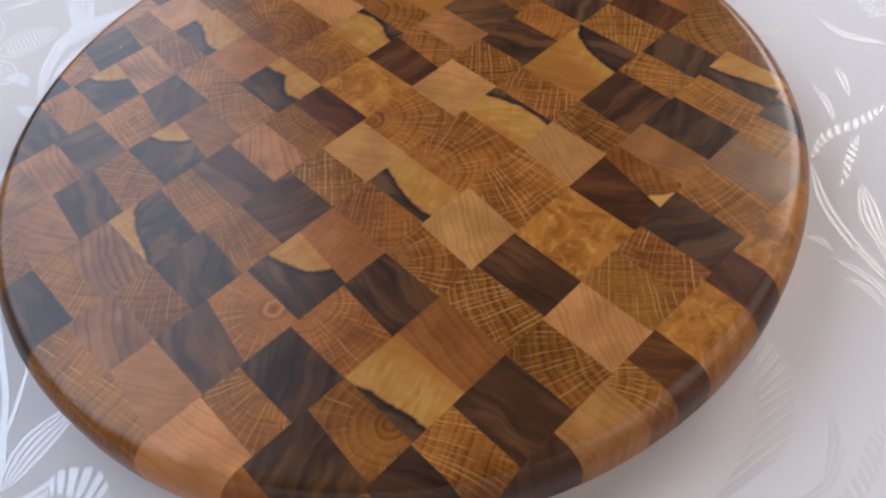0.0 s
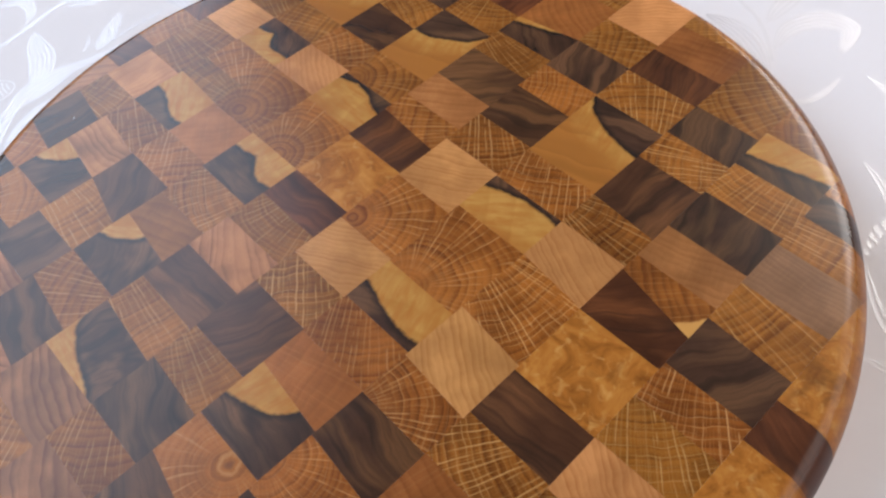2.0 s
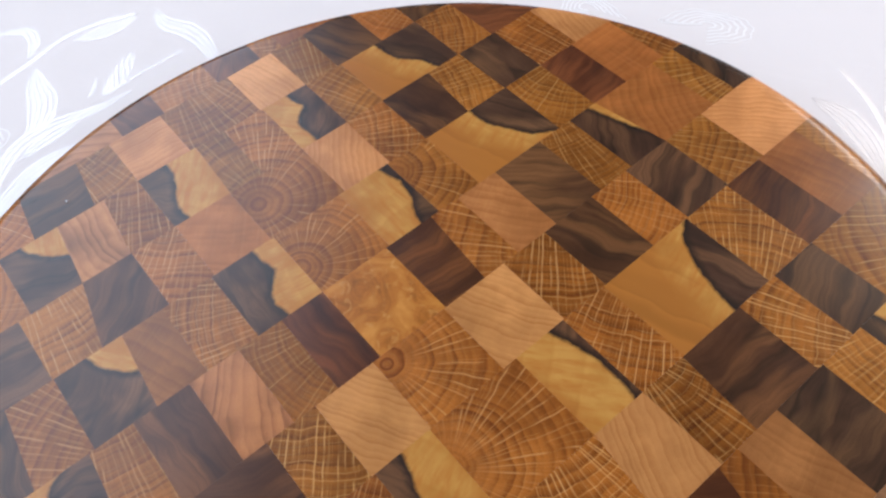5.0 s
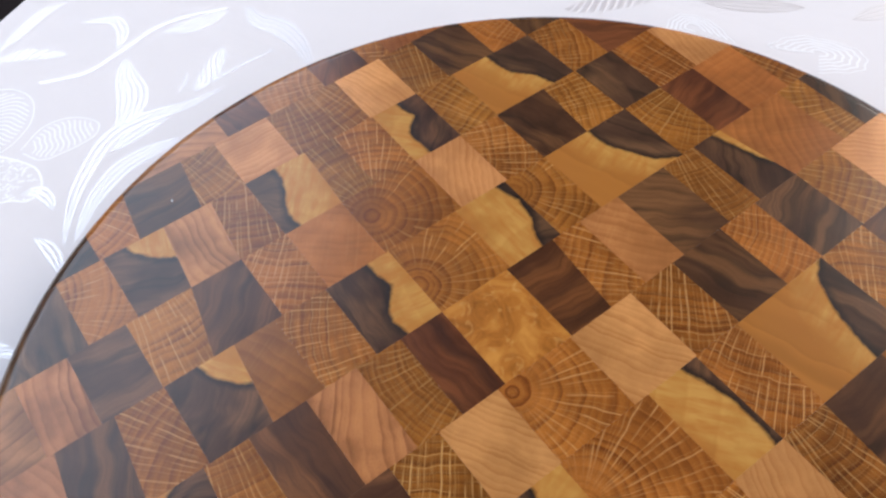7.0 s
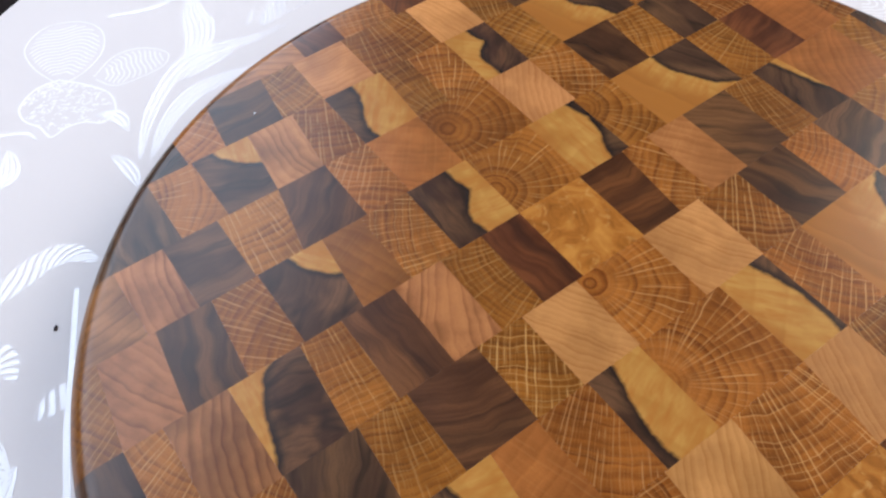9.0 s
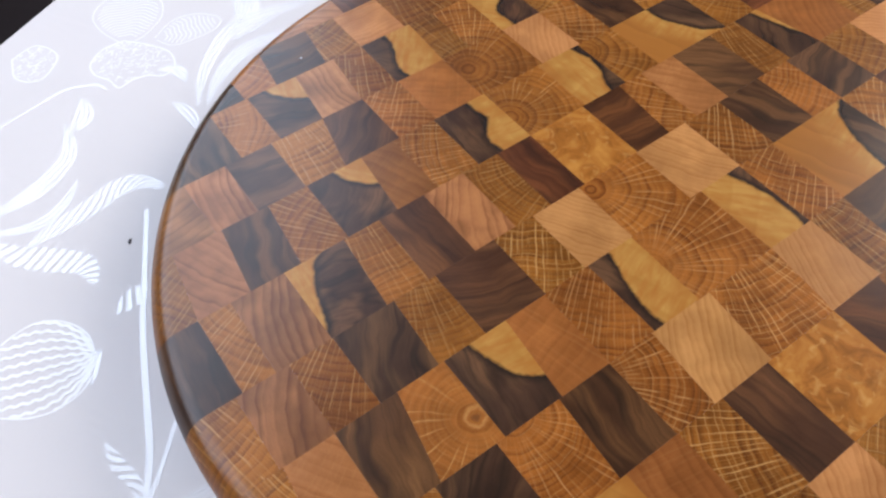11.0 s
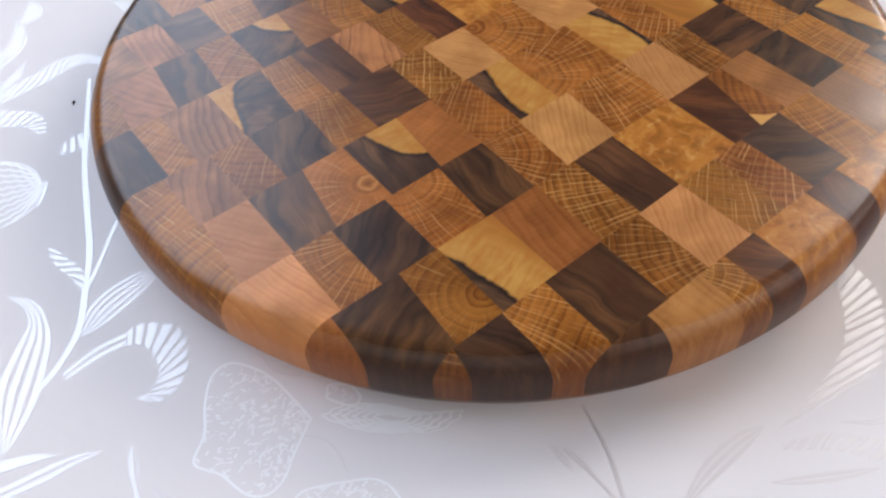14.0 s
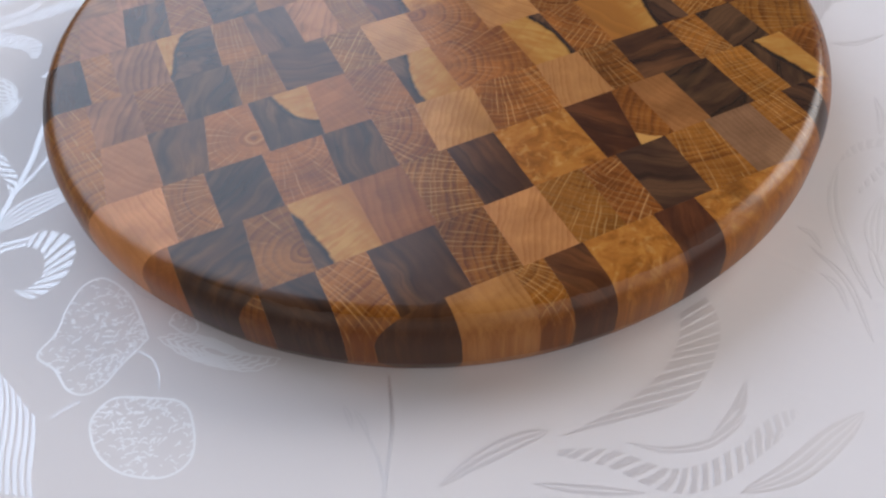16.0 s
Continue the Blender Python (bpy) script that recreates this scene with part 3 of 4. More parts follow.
veined_leaf(6.5, (-0.297, -0.017), (-0.277, -0.011), (-0.267, 0.002), (-0.265, 0.020))
banded_leaf(12.7, (-0.274, -0.023), (-0.264, -0.011), (-0.250, 0.005), (-0.241, 0.017), (-0.230, 0.021), (-0.218, 0.018), slant=0.6)
banded_leaf(13.4, (-0.298, -0.022), (-0.276, -0.029), (-0.257, -0.030), (-0.241, -0.032), (-0.232, -0.042), slant=0.15)
speckled_petal((-0.341, 0.110), (-0.331, 0.123), (-0.314, 0.114), (-0.316, 0.094), (-0.331, 0.094), (-0.341, 0.110))
banded_leaf(10.8, (-0.217, -0.057), (-0.211, -0.048), (-0.206, -0.041))
stem(4.0, (-0.222, 0.003), (-0.209, -0.040), (-0.201, -0.066), (-0.187, -0.102), (-0.180, -0.120), (-0.175, -0.140), (-0.170, -0.164), (-0.173, -0.184), (-0.177, -0.193))
stem(2.6, (-0.173, -0.101), (-0.173, -0.128), (-0.174, -0.144))
banded_leaf(6.4, (-0.200, -0.118), (-0.191, -0.127), (-0.182, -0.133), (-0.175, -0.143), slant=0.6)
veined_leaf(13.0, (-0.168, -0.167), (-0.160, -0.148), (-0.142, -0.127))
edged_leaf(2, ((-0.170, -0.185), (-0.160, -0.172), (-0.149, -0.164)), ((-0.166, -0.188), (-0.157, -0.179), (-0.147, -0.171)))
edged_leaf(13, ((-0.149, -0.164), (-0.145, -0.160), (-0.138, -0.159), (-0.129, -0.160), (-0.123, -0.166), (-0.120, -0.173), (-0.118, -0.182), (-0.120, -0.190), (-0.124, -0.196), (-0.129, -0.197), (-0.136, -0.195)), ((-0.147, -0.171), (-0.143, -0.170), (-0.137, -0.172), (-0.133, -0.176), (-0.130, -0.181), (-0.129, -0.185), (-0.130, -0.190), (-0.131, -0.193), (-0.132, -0.194), (-0.134, -0.194), (-0.136, -0.194)), across=True)
edged_leaf(4, ((-0.208, -0.147), (-0.198, -0.148), (-0.190, -0.153), (-0.181, -0.166), (-0.177, -0.180), (-0.175, -0.193), (-0.175, -0.204), (-0.177, -0.214), (-0.179, -0.221)), ((-0.207, -0.148), (-0.199, -0.153), (-0.193, -0.162), (-0.194, -0.169), (-0.195, -0.180), (-0.195, -0.191), (-0.192, -0.201), (-0.186, -0.212), (-0.180, -0.221)))
edged_leaf(1, ((-0.160, -0.220), (-0.170, -0.220), (-0.180, -0.223), (-0.189, -0.228)), ((-0.159, -0.221), (-0.166, -0.225), (-0.177, -0.230), (-0.186, -0.234)))
edged_leaf(2, ((-0.142, -0.218), (-0.152, -0.220), (-0.165, -0.227), (-0.175, -0.234), (-0.184, -0.240)), ((-0.142, -0.219), (-0.149, -0.224), (-0.159, -0.232), (-0.171, -0.239), (-0.180, -0.243)))
edged_leaf(1, ((-0.131, -0.216), (-0.131, -0.222), (-0.127, -0.231), (-0.120, -0.242), (-0.116, -0.248)), ((-0.130, -0.216), (-0.128, -0.221), (-0.125, -0.228), (-0.120, -0.237), (-0.113, -0.248)))
edged_leaf(1, ((-0.129, -0.218), (-0.126, -0.224), (-0.124, -0.230)), ((-0.129, -0.217), (-0.125, -0.224), (-0.123, -0.230)))
stem(2.0, (-0.219, -0.079), (-0.217, -0.077), (-0.215, -0.087), (-0.215, -0.093))
edged_leaf(6, ((-0.119, -0.231), (-0.110, -0.241), (-0.103, -0.252), (-0.096, -0.265), (-0.087, -0.279)), ((-0.087, -0.248), (-0.082, -0.255), (-0.077, -0.264), (-0.073, -0.271), (-0.068, -0.276)))
striped_bud((-0.218, -0.079), (-0.227, -0.068), (-0.241, -0.063), (-0.254, -0.066), (-0.264, -0.078), (-0.271, -0.095), (-0.259, -0.109), (-0.242, -0.111), (-0.228, -0.107), (-0.219, -0.098), (-0.216, -0.087), (-0.218, -0.079))
veined_leaf(11.5, (0.179, 0.150), (0.191, 0.138), (0.198, 0.120), (0.200, 0.096))
stem(3.0, (0.196, 0.169), (0.204, 0.146), (0.206, 0.129), (0.204, 0.107))
veined_leaf(10.3, (0.209, 0.138), (0.223, 0.153), (0.237, 0.162))
veined_leaf(12.6, (0.207, 0.116), (0.220, 0.132), (0.238, 0.136), (0.250, 0.126), (0.240, 0.108))
speckled_petal((0.274, 0.098), (0.291, 0.109), (0.302, 0.102), (0.293, 0.087), (0.276, 0.084))
banded_leaf(12.0, (0.012, 0.239), (0.036, 0.245), (0.061, 0.249))
bud((0.081, 0.213), (0.065, 0.222), (0.072, 0.235), (0.088, 0.229), (0.098, 0.213))
bud((0.125, 0.207), (0.115, 0.211), (0.133, 0.218), (0.158, 0.207), (0.157, 0.193), (0.136, 0.191))
veined_leaf(11.2, (0.084, 0.246), (0.110, 0.243), (0.137, 0.240))
veined_leaf(10.1, (0.160, 0.231), (0.175, 0.237), (0.187, 0.240))
edged_leaf(12, ((0.156, -0.121), (0.160, -0.126), (0.163, -0.133), (0.164, -0.141), (0.163, -0.148), (0.162, -0.155), (0.159, -0.163), (0.156, -0.171), (0.146, -0.180)), ((0.147, -0.132), (0.148, -0.139), (0.148, -0.146), (0.147, -0.152), (0.146, -0.157), (0.141, -0.168), (0.132, -0.180), (0.121, -0.192), (0.110, -0.202)), across=True)
banded_leaf(9.5, (0.111, -0.208), (0.130, -0.205), (0.151, -0.208), (0.165, -0.202), (0.178, -0.189), (0.189, -0.178))
veined_leaf(9.0, (0.176, -0.206), (0.193, -0.193), (0.208, -0.174), (0.218, -0.161))
veined_leaf(7.0, (0.073, -0.232), (0.084, -0.218), (0.097, -0.206), (0.106, -0.200))
veined_leaf(4.0, (0.105, -0.222), (0.124, -0.219), (0.144, -0.215))
veined_leaf(3.5, (0.135, -0.197), (0.149, -0.196), (0.163, -0.190), (0.172, -0.180), (0.176, -0.174))
veined_leaf(3.0, (0.171, -0.174), (0.173, -0.169), (0.175, -0.162))
stem(2.2, (0.040, -0.193), (0.049, -0.215), (0.055, -0.242))
veined_leaf(2.6, (0.027, -0.210), (0.031, -0.214), (0.035, -0.220))
veined_leaf(2.6, (0.032, -0.211), (0.037, -0.215), (0.042, -0.221))
stem(1.6, (0.039, -0.218), (0.048, -0.228), (0.055, -0.239))
veined_leaf(3.6, (0.198, -0.082), (0.213, -0.098), (0.222, -0.127))
veined_leaf(3.6, (0.211, -0.076), (0.217, -0.091), (0.222, -0.105))
veined_leaf(5.0, (0.222, -0.073), (0.225, -0.086), (0.228, -0.099))
speckled_petal((-0.064, -0.202), (-0.073, -0.193), (-0.085, -0.183), (-0.100, -0.178), (-0.107, -0.184), (-0.107, -0.197), (-0.104, -0.210), (-0.105, -0.222), (-0.094, -0.226), (-0.083, -0.233), (-0.075, -0.233), (-0.070, -0.227), (-0.068, -0.217), (-0.064, -0.202))
stem(1.0, (-0.071, -0.216), (-0.068, -0.210), (-0.059, -0.210), (-0.052, -0.215), (-0.047, -0.223))
speckled_petal((-0.052, -0.228), (-0.063, -0.232), (-0.066, -0.242), (-0.061, -0.250), (-0.053, -0.256), (-0.041, -0.259), (-0.026, -0.256), (-0.020, -0.247), (-0.025, -0.235), (-0.035, -0.226), (-0.052, -0.228))
bud((-0.060, -0.201), (-0.052, -0.196), (-0.037, -0.195), (-0.020, -0.198), (-0.006, -0.197), (-0.014, -0.205), (-0.028, -0.207), (-0.044, -0.206), (-0.060, -0.201))
speckled_petal((-0.059, -0.193), (-0.059, -0.187), (-0.051, -0.187), (-0.046, -0.192), (-0.049, -0.196), (-0.059, -0.193))
stem(1.0, (-0.089, -0.174), (-0.082, -0.181), (-0.073, -0.183), (-0.070, -0.181))
dashes(1.8, (-0.082, -0.246), (-0.079, -0.241), (-0.075, -0.236))
banded_leaf(6.0, (0.210, -0.021), (0.222, -0.007), (0.242, 0.001), (0.258, 0.011))
veined_leaf(5.5, (0.209, -0.025), (0.207, -0.048), (0.211, -0.073), (0.220, -0.096))
veined_leaf(3.2, (0.202, -0.096), (0.209, -0.101), (0.213, -0.114))
veined_leaf(3.2, (0.192, -0.071), (0.198, -0.073), (0.202, -0.081))
veined_leaf(4.0, (0.206, 0.075), (0.219, 0.078), (0.233, 0.089))
veined_leaf(5.0, (0.247, 0.089), (0.258, 0.070), (0.276, 0.060))
veined_leaf(4.4, (0.243, 0.044), (0.244, 0.035), (0.243, 0.021))
veined_leaf(4.0, (0.227, 0.032), (0.230, 0.018), (0.229, 0.002))
veined_leaf(9.0, (0.228, -0.041), (0.225, -0.063), (0.225, -0.081))
banded_leaf(4.5, (0.218, -0.042), (0.226, -0.028), (0.232, -0.017), (0.238, -0.009))
veined_leaf(4.5, (0.175, -0.159), (0.173, -0.172), (0.164, -0.188))
banded_leaf(6.5, (0.176, -0.189), (0.186, -0.176), (0.194, -0.167))


# a dark fleck of lint on the cloth
bm = bmesh.new()
bmesh.ops.create_icosphere(bm, subdivisions=2, radius=0.0009)
bmesh.ops.scale(bm, vec=(0.8, 1.7, 0.45), verts=bm.verts)
lint = part("lint_speck", bm, plain("dark lint", (0.03, 0.02, 0.03), 0.9))
lint.location = (-0.2240, -0.0170, TABLE_TOP + 0.0004)
tagged(lint, "tiny dark speck of lint on the tablecloth", "lint")

# a white crumb on the board
bm = bmesh.new()
bmesh.ops.create_icosphere(bm, subdivisions=2, radius=0.00045)
bmesh.ops.scale(bm, vec=(0.8, 1.2, 0.7), verts=bm.verts)
crumb = part("crumb", bm, plain("white crumb", (0.7, 0.7, 0.68), 0.8))
crumb.location = (-0.1500, 0.0720, BOARD_TOP + 0.0003)
tagged(crumb, "tiny white crumb lying on the cutting board", "crumb")

# ---- the round end-grain board ----
board = tagged(new("cutting_board"), "round end-grain cutting board of mixed oiled hardwood blocks", "cutting board")
board.location = (0, 0, TABLE_TOP + 0.0003)
THICK = BOARD_TOP - TABLE_TOP - 0.0003
ALONG = radians(48.7)
E1, E2 = Vector((math.cos(ALONG), -math.sin(ALONG), 0)), Vector((math.sin(ALONG), math.cos(ALONG), 0))


MIDDLE = Vector((0.0007, -0.0037, 0))       # the board was turned a little off the middle of its blocks


def profile():
    """Radius and height from the middle of the underside round the edge to the middle of the top: undercut below, upright in the middle, rounded above."""
    wide, deep, under, low = 0.0110, 0.0130, 0.0074, 0.0015
    rows = [(0.0, 0.0), (RADIUS - under - low, 0.0), (RADIUS - under - 0.0004, 0.0005), (RADIUS - under, low)]
    rows += [(RADIUS - under * 0.45, 0.0080), (RADIUS - 0.0012, 0.0130), (RADIUS - 0.0002, 0.0155)]
    rows += [(RADIUS, THICK - deep - 0.0010)]
    rows += [(RADIUS - wide + wide * math.cos(a), THICK - deep + deep * math.sin(a)) for a in [radians(d) for d in range(4, 91, 8)] + [radians(90)]]
    rows += [(RADIUS * 0.85, THICK), (0.0, THICK)]
    return rows


def turned_disc():
    bm = bmesh.new()
    rings = []
    for r, z in profile():
        if r == 0:
            rings.append([bm.verts.new((MIDDLE.x, MIDDLE.y, z))])
        else:
            rings.append([bm.verts.new((MIDDLE.x + r * math.cos(2 * math.pi * k / 180), MIDDLE.y + r * math.sin(2 * math.pi * k / 180), z)) for k in range(180)])
    for a, b in zip(rings, rings[1:]):
        for k in range(180):
            q = [a[k % len(a)], a[(k + 1) % len(a)], b[(k + 1) % len(b)], b[k % len(b)]]
            bm.faces.new(list(dict.fromkeys(q)))
    bmesh.ops.recalc_face_normals(bm, faces=bm.faces)
    return bm


DISC = turned_disc()
GAP = 0.000012
rng = random.Random(7)
# how far off the pith of each kind of wood lies, in metres
PITH = {"W": (0.10, 0.30), "B": (0.10, 0.30), "R": (0.10, 0.30), "A": (0.15, 0.40), "P": (0.05, 0.10), "C": (0.08, 0.25), "T": (0.06, 0.2), "F": (0.03, 0.10)}
ALONG_KNOT = math.atan2(-(E1 * 0.75 + E2).y, -(E1 * 0.75 + E2).x)


def plan(u, v):
    return (E1 * u + E2 * v) / 1000


def cut(bm, point, normal):
    geom = bm.verts[:] + bm.edges[:] + bm.faces[:]
    made = bmesh.ops.bisect_plane(bm, geom=geom, plane_co=point, plane_no=normal, clear_outer=True)
    edges = [g for g in made["geom_cut"] if isinstance(g, bmesh.types.BMEdge)]
    if edges:
        bmesh.ops.holes_fill(bm, edges=edges)


LOOKS = {
    "W": "dark brown walnut end-grain block with black streaks",
    "B": "blackish brown end-grain block with black streaks",
    "R": "dark reddish brown end-grain block",
    "O": "golden brown oak end-grain block with pale rays",
    "G": "brown oak end-grain block with a grid of pale rays",
    "F": "finely ringed orange-brown oak end-grain block",
    "A": "pale pinkish tan end-grain block with fine rings",
    "P": "reddish brown end-grain block with bold dark rings",
    "C": "orange-brown cherry end-grain block",
    "L": "light orange cherry end-grain block",
    "H": "tan end-grain block with fine rings, window haze painted in grey",
    "K": "orange-brown oak end-grain block with a small knot",
    "T": "dark walnut end-grain block with yellow sapwood",
    "S": "brown oak end-grain block with a pale yellow corner",
    "M": "mottled golden burl end-grain block",
}


HEARTS = {}
YELLOW_EDGED = "dhn"                 # blocks whose sapwood is yellow only beside the heartwood


def heart(key, *outline):
    """The heartwood of one two-tone block (or the pale corner of an oak one), as an outline in shares of the block across and along its strip."""
    HEARTS[key] = outline


def from_heart(q, outline):
    """How far a place lies outside (or, negative, inside) an outline."""
    near, odd = 1.0, False
    for a, c in zip(outline, outline[1:] + outline[:1]):
        side = c - a
        t = min(1, max(0, (q - a).dot(side) / side.length_squared))
        near = min(near, (q - a - side * t).length)
        if (a.y > q.y) != (c.y > q.y) and q.x < a.x + (q.y - a.y) / (c.y - a.y) * (c.x - a.x):
            odd = not odd
    return -near if odd else near


def block(kind, low, high, v0, v1):
    """One block between two strip edges (low, high: u at v = 0 and slope) and two joints; kind may name its pith: @degrees,millimetres."""
    edge = lambda e, v: e[0] + e[1] * v  # noqa: E731
    corners = [plan(edge(low, v0[0]), v0[0]), plan(edge(low, v1[0]), v1[0]), plan(edge(high, v1[1]), v1[1]), plan(edge(high, v0[1]), v0[1])]
    middle = sum(corners, Vector()) / 4
    planes = []
    for a, b in zip(corners, corners[1:] + corners[:1]):
        out = Vector((b.y - a.y, a.x - b.x, 0)).normalized()
        if out.dot(middle - a) > 0:
            out = -out
        planes.append((a - out * GAP, out))
    if max((c - MIDDLE).length for c in corners) < RADIUS - 0.0120:
        bm = bmesh.new()
        box(bm, -0.5, -0.5, 0, 0.5, 0.5, THICK)
        for v in bm.verts:
            near = min(corners, key=lambda c: (E1.dot(c - middle) > 0) != (v.co.x > 0) or (E2.dot(c - middle) > 0) != (v.co.y > 0))
            shift = (middle - near).normalized() * GAP * 1.4
            v.co = Vector((near.x + shift.x, near.y + shift.y, v.co.z))
        smooth = False
    else:
        bm = DISC.copy()
        for point, out in planes:
            cut(bm, point, out)
        smooth = True
    if len(bm.verts) < 4:
        bm.free()
        return
    centre = sum((v.co for v in bm.verts), Vector()) / len(bm.verts)
    centre.z = 0
    bmesh.ops.translate(bm, verts=bm.verts, vec=-centre)
    # the pith round which this block's rings run, and the line between heartwood and sapwood
    kind, _, pith = kind.partition("@")
    letter, _, share = kind.partition(":")
    turn, away = rng.uniform(0, 2 * math.pi), rng.uniform(*PITH.get(letter[0], (0.03, 0.11)))
    if pith:
        turn, away = (float(value) for value in pith.split(","))
        turn, away = radians(turn + 180), away / 1000
    if letter == "K":
        turn, away = ALONG_KNOT, 0.0105
    out, across = Vector((math.cos(turn), math.sin(turn), 0)), Vector((-math.sin(turn), math.cos(turn), 0))
    ring, split, reach_of = (bm.loops.layers.uv.new(name) for name in ("ring", "split", "pith"))
    outline = []
    if letter in "TS":
        for k in range(1, 18):
            for way, a, b in ((E1, corners[0], corners[3]), (E2, corners[0], corners[1])):
                bmesh.ops.bisect_plane(bm, geom=bm.verts[:] + bm.edges[:] + bm.faces[:], plane_co=a.lerp(b, k / 18) - centre, plane_no=way)
        outline = [corners[0].lerp(corners[3], a).lerp(corners[1].lerp(corners[2], a), b) - centre for a, b in HEARTS[share]]
    for face in bm.faces:
        for loop in face.loops:
            q = loop.vert.co + out * away
            loop[ring].uv = (q.dot(out), q.dot(across))
            loop[reach_of].uv = (away, 0.003 if share in YELLOW_EDGED else 0.013)
            if outline:
                loop[split].uv = (from_heart(Vector((loop.vert.co.x, loop.vert.co.y, 0)), outline), 0)
    me = mesh_of("block", bm, WOODS[letter[0]])
    if smooth:
        for face in me.polygons:
            face.use_smooth = abs(face.normal.z) > 0.02 or (centre + face.center - MIDDLE).xy.length > RADIUS - 0.001
        for e in me.edges:
            e.use_edge_sharp = False
        me.set_sharp_from_angle(angle=radians(25))
    ob = new("block", me)
    tagged(ob, LOOKS[letter[0]])
    ob.parent = board
    ob.location = centre


def strip(low, high, plan_text):
    """A strip of blocks: kinds, each followed by the joint at which it ends (two places where it stands askew); the last runs out to the edge."""
    tokens, start = plan_text.split(), (-215.0, -215.0)
    for kind, end in zip(tokens[::2], tokens[1::2] + ["215"]):
        ends = [float(value) for value in end.split("/")]
        block(kind, low, high, start, (ends[0], ends[-1]))
        start = (ends[0], ends[-1])


heart("a", (-0.4, -0.4), (-0.4, 0.24), (0.13, 0.42), (0.36, 0.69), (0.68, 1.4), (0.89, 1.4), (1.4, 1.4), (1.4, -0.4), (0.09, -0.4))
heart("b", (-0.4, -0.4), (-0.4, 0.49), (0.22, 0.49), (0.46, 0.39), (0.6, 0.3), (0.75, 0.23), (1.4, 0.34), (1.4, -0.4), (0.61, -0.4))
heart("c", (-0.4, 0.48), (-0.4, 1.4), (1.4, 1.4), (1.4, 0.35), (0.77, 0.3), (0.56, 0.28), (0.44, 0.43), (0.32, 0.63), (0.15, 0.55))
heart("d", (-0.4, 0.41), (0.21, 0.45), (0.47, 0.49), (0.73, 0.66), (1.4, 0.82), (1.4, 1.4), (-0.4, 1.4), (-0.4, 0.66))
heart("e", (-0.4, -0.4), (-0.4, 0.32), (0.21, 0.59), (0.45, 0.87), (0.67, 1.4), (1.4, 1.4), (1.4, -0.4), (0.47, -0.4))
heart("f", (-0.4, -0.4), (-0.4, 0.63), (0.2, 0.67), (0.4, 0.74), (0.53, 0.6), (0.66, 0.46), (0.8, 0.44), (1.4, 0.56), (1.4, -0.4))
heart("g", (-0.4, 0.69), (-0.4, 1.4), (1.4, 1.4), (1.4, 0.52), (0.81, 0.68), (0.62, 0.86), (0.3, 0.92), (0.14, 0.85))
heart("h", (-0.4, 0.49), (0.33, 0.54), (0.61, 0.65), (0.85, 0.76), (1.4, 1.4), (-0.4, 1.4), (-0.4, 0.67))
heart("i", (-0.4, -0.4), (-0.4, 0.5), (0.19, 0.81), (0.59, 0.93), (1.4, 1.4), (1.4, -0.4))
heart("j", (0.07, 0.43), (-0.4, 1.4), (1.4, 1.4), (1.4, -0.4), (0.76, 0.09), (0.38, 0.21))
heart("k", (-0.4, -0.4), (-0.4, 0.61), (0.13, 0.44), (0.35, 0.31), (0.62, 0.21), (0.85, 0.18), (1.4, 0.38), (1.4, -0.4))
heart("l", (-0.4, 0.46), (0.19, 0.76), (0.51, 0.89), (0.79, 0.89), (1.4, 0.72), (1.4, 1.4), (-0.4, 1.4))
heart("m", (-0.4, -0.4), (-0.4, 0.25), (0.21, 0.48), (0.5, 0.63), (0.67, 0.85), (0.83, 1.4), (1.4, 1.4), (1.4, -0.4), (0.12, -0.4))
heart("n", (-0.4, 1.4), (1.4, 1.4), (1.4, 0.53), (0.72, 0.62), (0.42, 0.69), (0.13, 0.82))
heart("o", (-0.4, -0.4), (0.25, 0.09), (0.54, 0.17), (0.79, 0.25), (1.4, 0.32), (1.4, -0.4))
heart("p", (-0.4, -0.4), (-0.4, 0.25), (0.3, 0.4), (0.7, 0.55), (1.4, 0.75), (1.4, -0.4))
heart("q", (0.76, -0.3), (0.79, 0.08), (0.90, 0.22), (0.95, 0.45), (0.97, 0.66), (1.3, 0.75), (1.3, -0.3))
LINES = ((-215, 0.0), (-169.0, 0.030), (-140.0, 0.043), (-107.0, 0.034), (-75.2, 0.026), (-40.7, 0.017), (-4.2, 0.004), (28.5, -0.004), (66.0, 0.0), (99.5, -0.011), (137.0, -0.024), (172.7, -0.012), (215, 0.0))
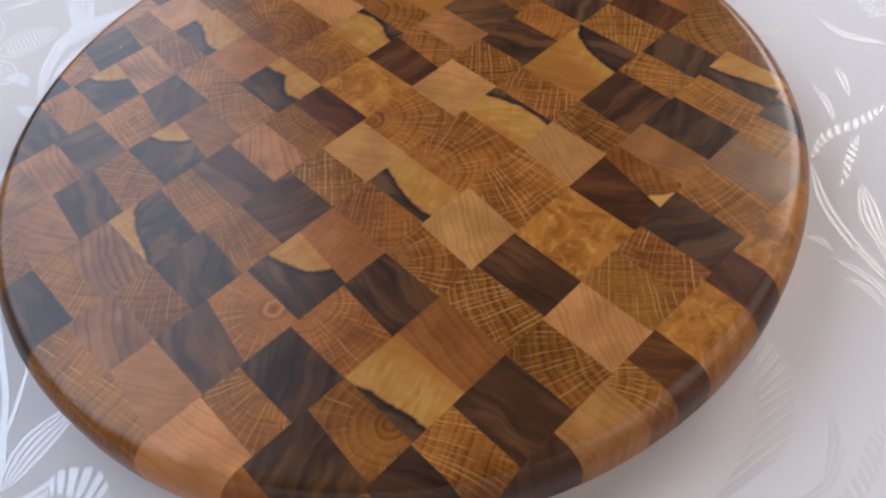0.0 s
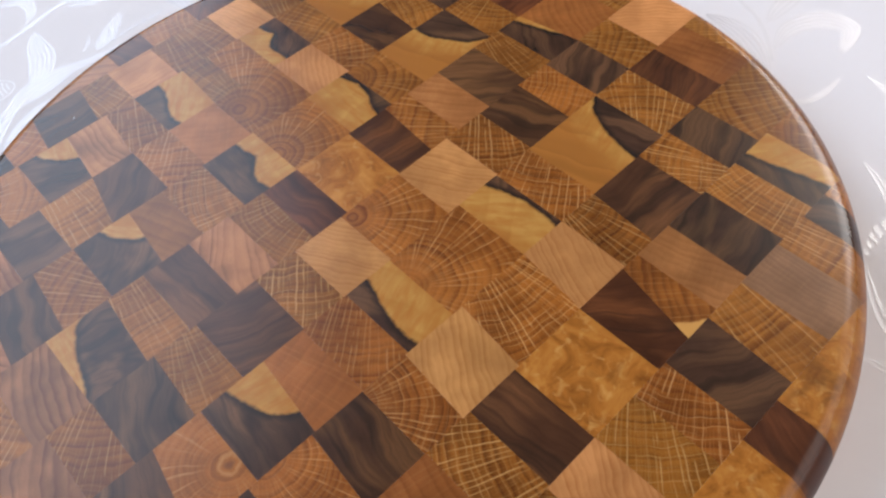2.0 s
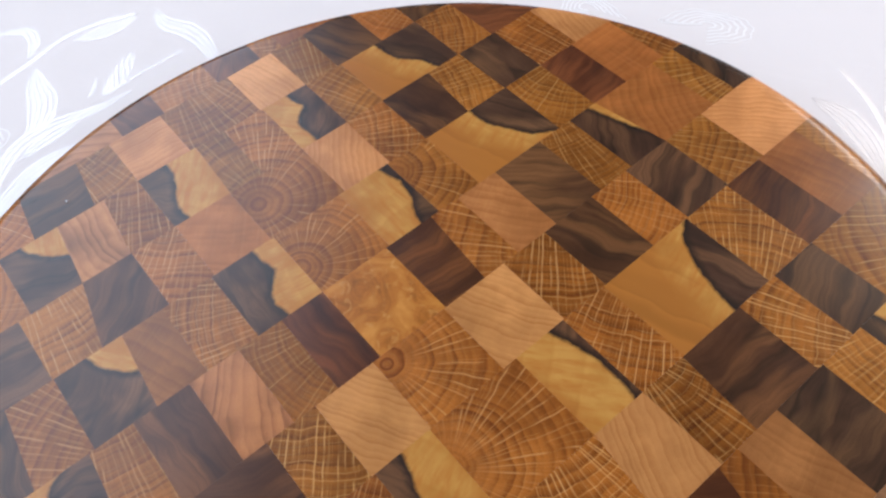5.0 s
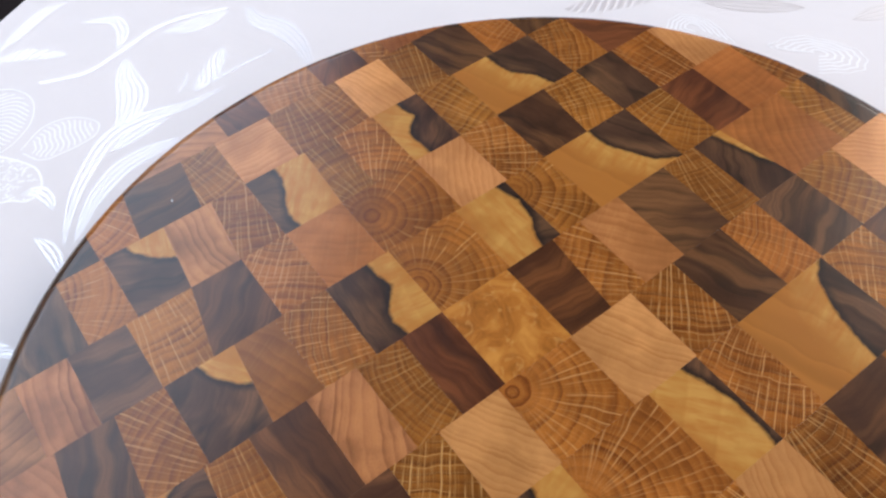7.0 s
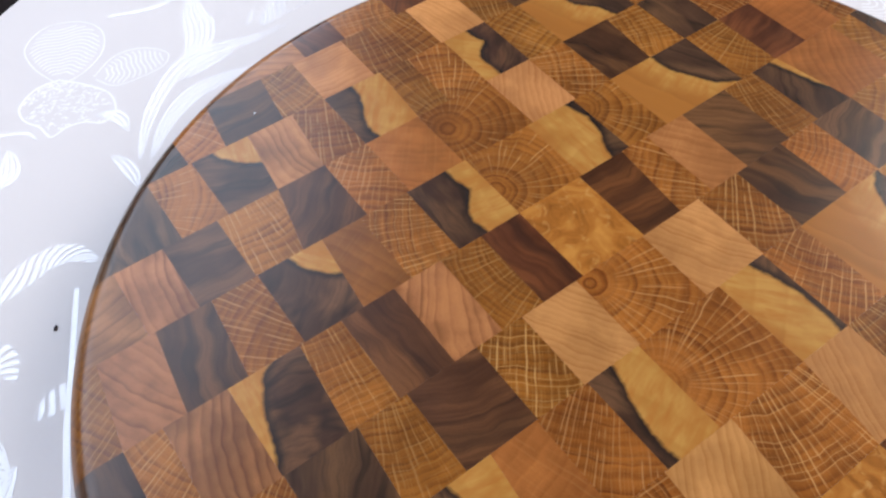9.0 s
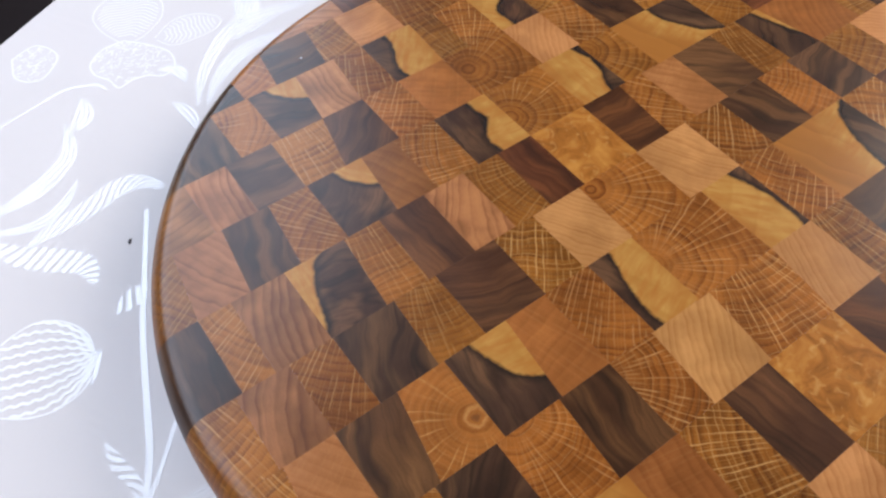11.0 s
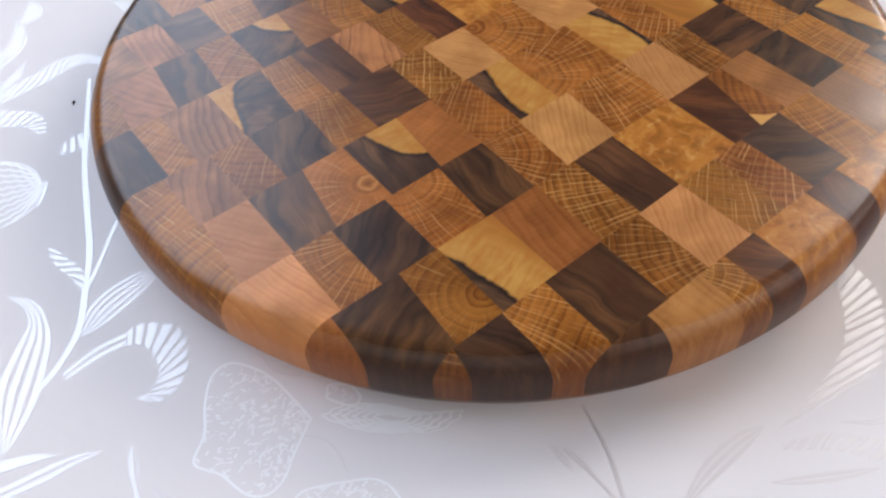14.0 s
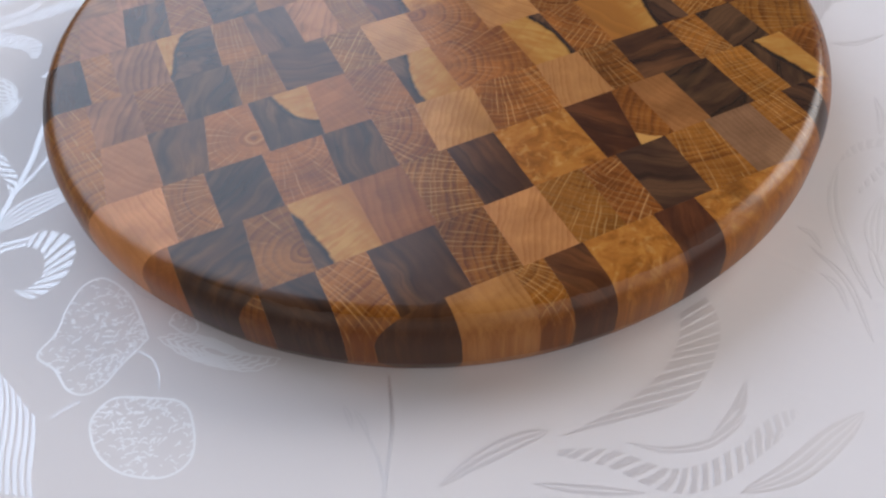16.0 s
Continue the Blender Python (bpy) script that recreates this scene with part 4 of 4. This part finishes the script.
STRIPS = (
    "P -30 R -9 G 19 R 42 G 54 C",
    "B -101 O@160,60 -80/-84 W@130,240 -53/-57 G@144,49 -37 A@126,240 -11.6 O 23.7 A 47.6 G 65.3 W 90 F 109 W",
    "B -119.6 O@195,34 -99.7 T:a -74/-78 P@40,110 -53/-57 G -37.1 T:b -9/-11 O@312,30 5 O@279,35 24.7 T:c 47.7 O 66.9 T:d@60,240 109.2 F 129 R",
    "P -148 P@34,110 -128 B@122,240 -105 O@127,91 -78/-85 W -56.7 G@90,117 -36.8 C@92,240 -11.2 O@207,12 24.6 A@11,240 47.3 G 66.5 W 92/89.5 F 109.8 B 130.6 O 152 A",
    "O@67,110 -168/-173 P@67,110 -145.5/-150 W@24,240 -123.5/-127 O@346,62 -104.6 T:e -77/-80.5 C -60 G@16,87 -38.3 T:f -10 O@229,16 21.5 T:g 46 O@177,16 66.8 T:h@60,240 110.3 F 130.5 R 149.5 C 172 G",
    "B -173 O@69,81 -159 P@23,110 -135 T:j -107/-110 F@124,96 -90 W@41,240 -67.5 P@11,110 -47 F -28.4 R@47,240 -10 M 19.9 R 42/38.7 O 55.5 L@76,140 75.1 W@90,240 99.2 F 116.2 T:i 131/136 C 165 O 178 B",
    "O@142,119 -176 P@16,110 -153.8 O@88,72 -134.6 B -107/-109 F@116,43 -87.4 W -58.4 G@93,260 -38.3 A@72,240 -13.4 O@177,18 19 A@68,240 48 G@89,115 69 W@64,240 94 F@158,55 113 B 136 O 157 A",
    "O@140,103 -174.7/-178 L@76,140 -154 W@24,240 -127.5/-134 K -106.8 T:m -78/-81.5 C -59 O@85,82 -37 T:k -14.1 O@212,24 24.8 T:l 47.4 G@73,104 67.8 T:n@60,240 112 G@260,72 135 R 154 C 176 O",
    "A@55,240 -155.2 O@51,23 -136.7 B -110.8 F@139,24 -83/-85.5 W@35,240 -59.5 G@181,26 -38.5/-41 A@9,240 -9/-12.5 G@119,48 25/21 A@17,240 47.5 G@133,36 67/64.5 W 96 G@339,60 115 B 136 O",
    "C -160 W -129/-132 O@17,12 -110.2 T:o -82.9 C@32,240 -59 G@16,68 -37.6 W@49,240 -14.6 M 20.8 R 46/38 S:q@357,240 55 L@59,140 74.5 B 98.4 F 119 T:p 142 O",
    "O -134 B -111.2 O@153,79 -89.8 W@49,240 -60.5 G@13,44 -38.8 A@10,240 -14.4 G@86,82 7 G@73,66 24.6 B 50/48 O@118,121 71 H@44,240 95 O 113 B 128 O",
    "W -72 L@50,140 -43.6 G@155,35 -30.3 R -12.9 M 19 R 39 M 64 M",
)
for low, high, text in zip(LINES, LINES[1:], STRIPS):
    strip(low, high, text)
DISC.free()
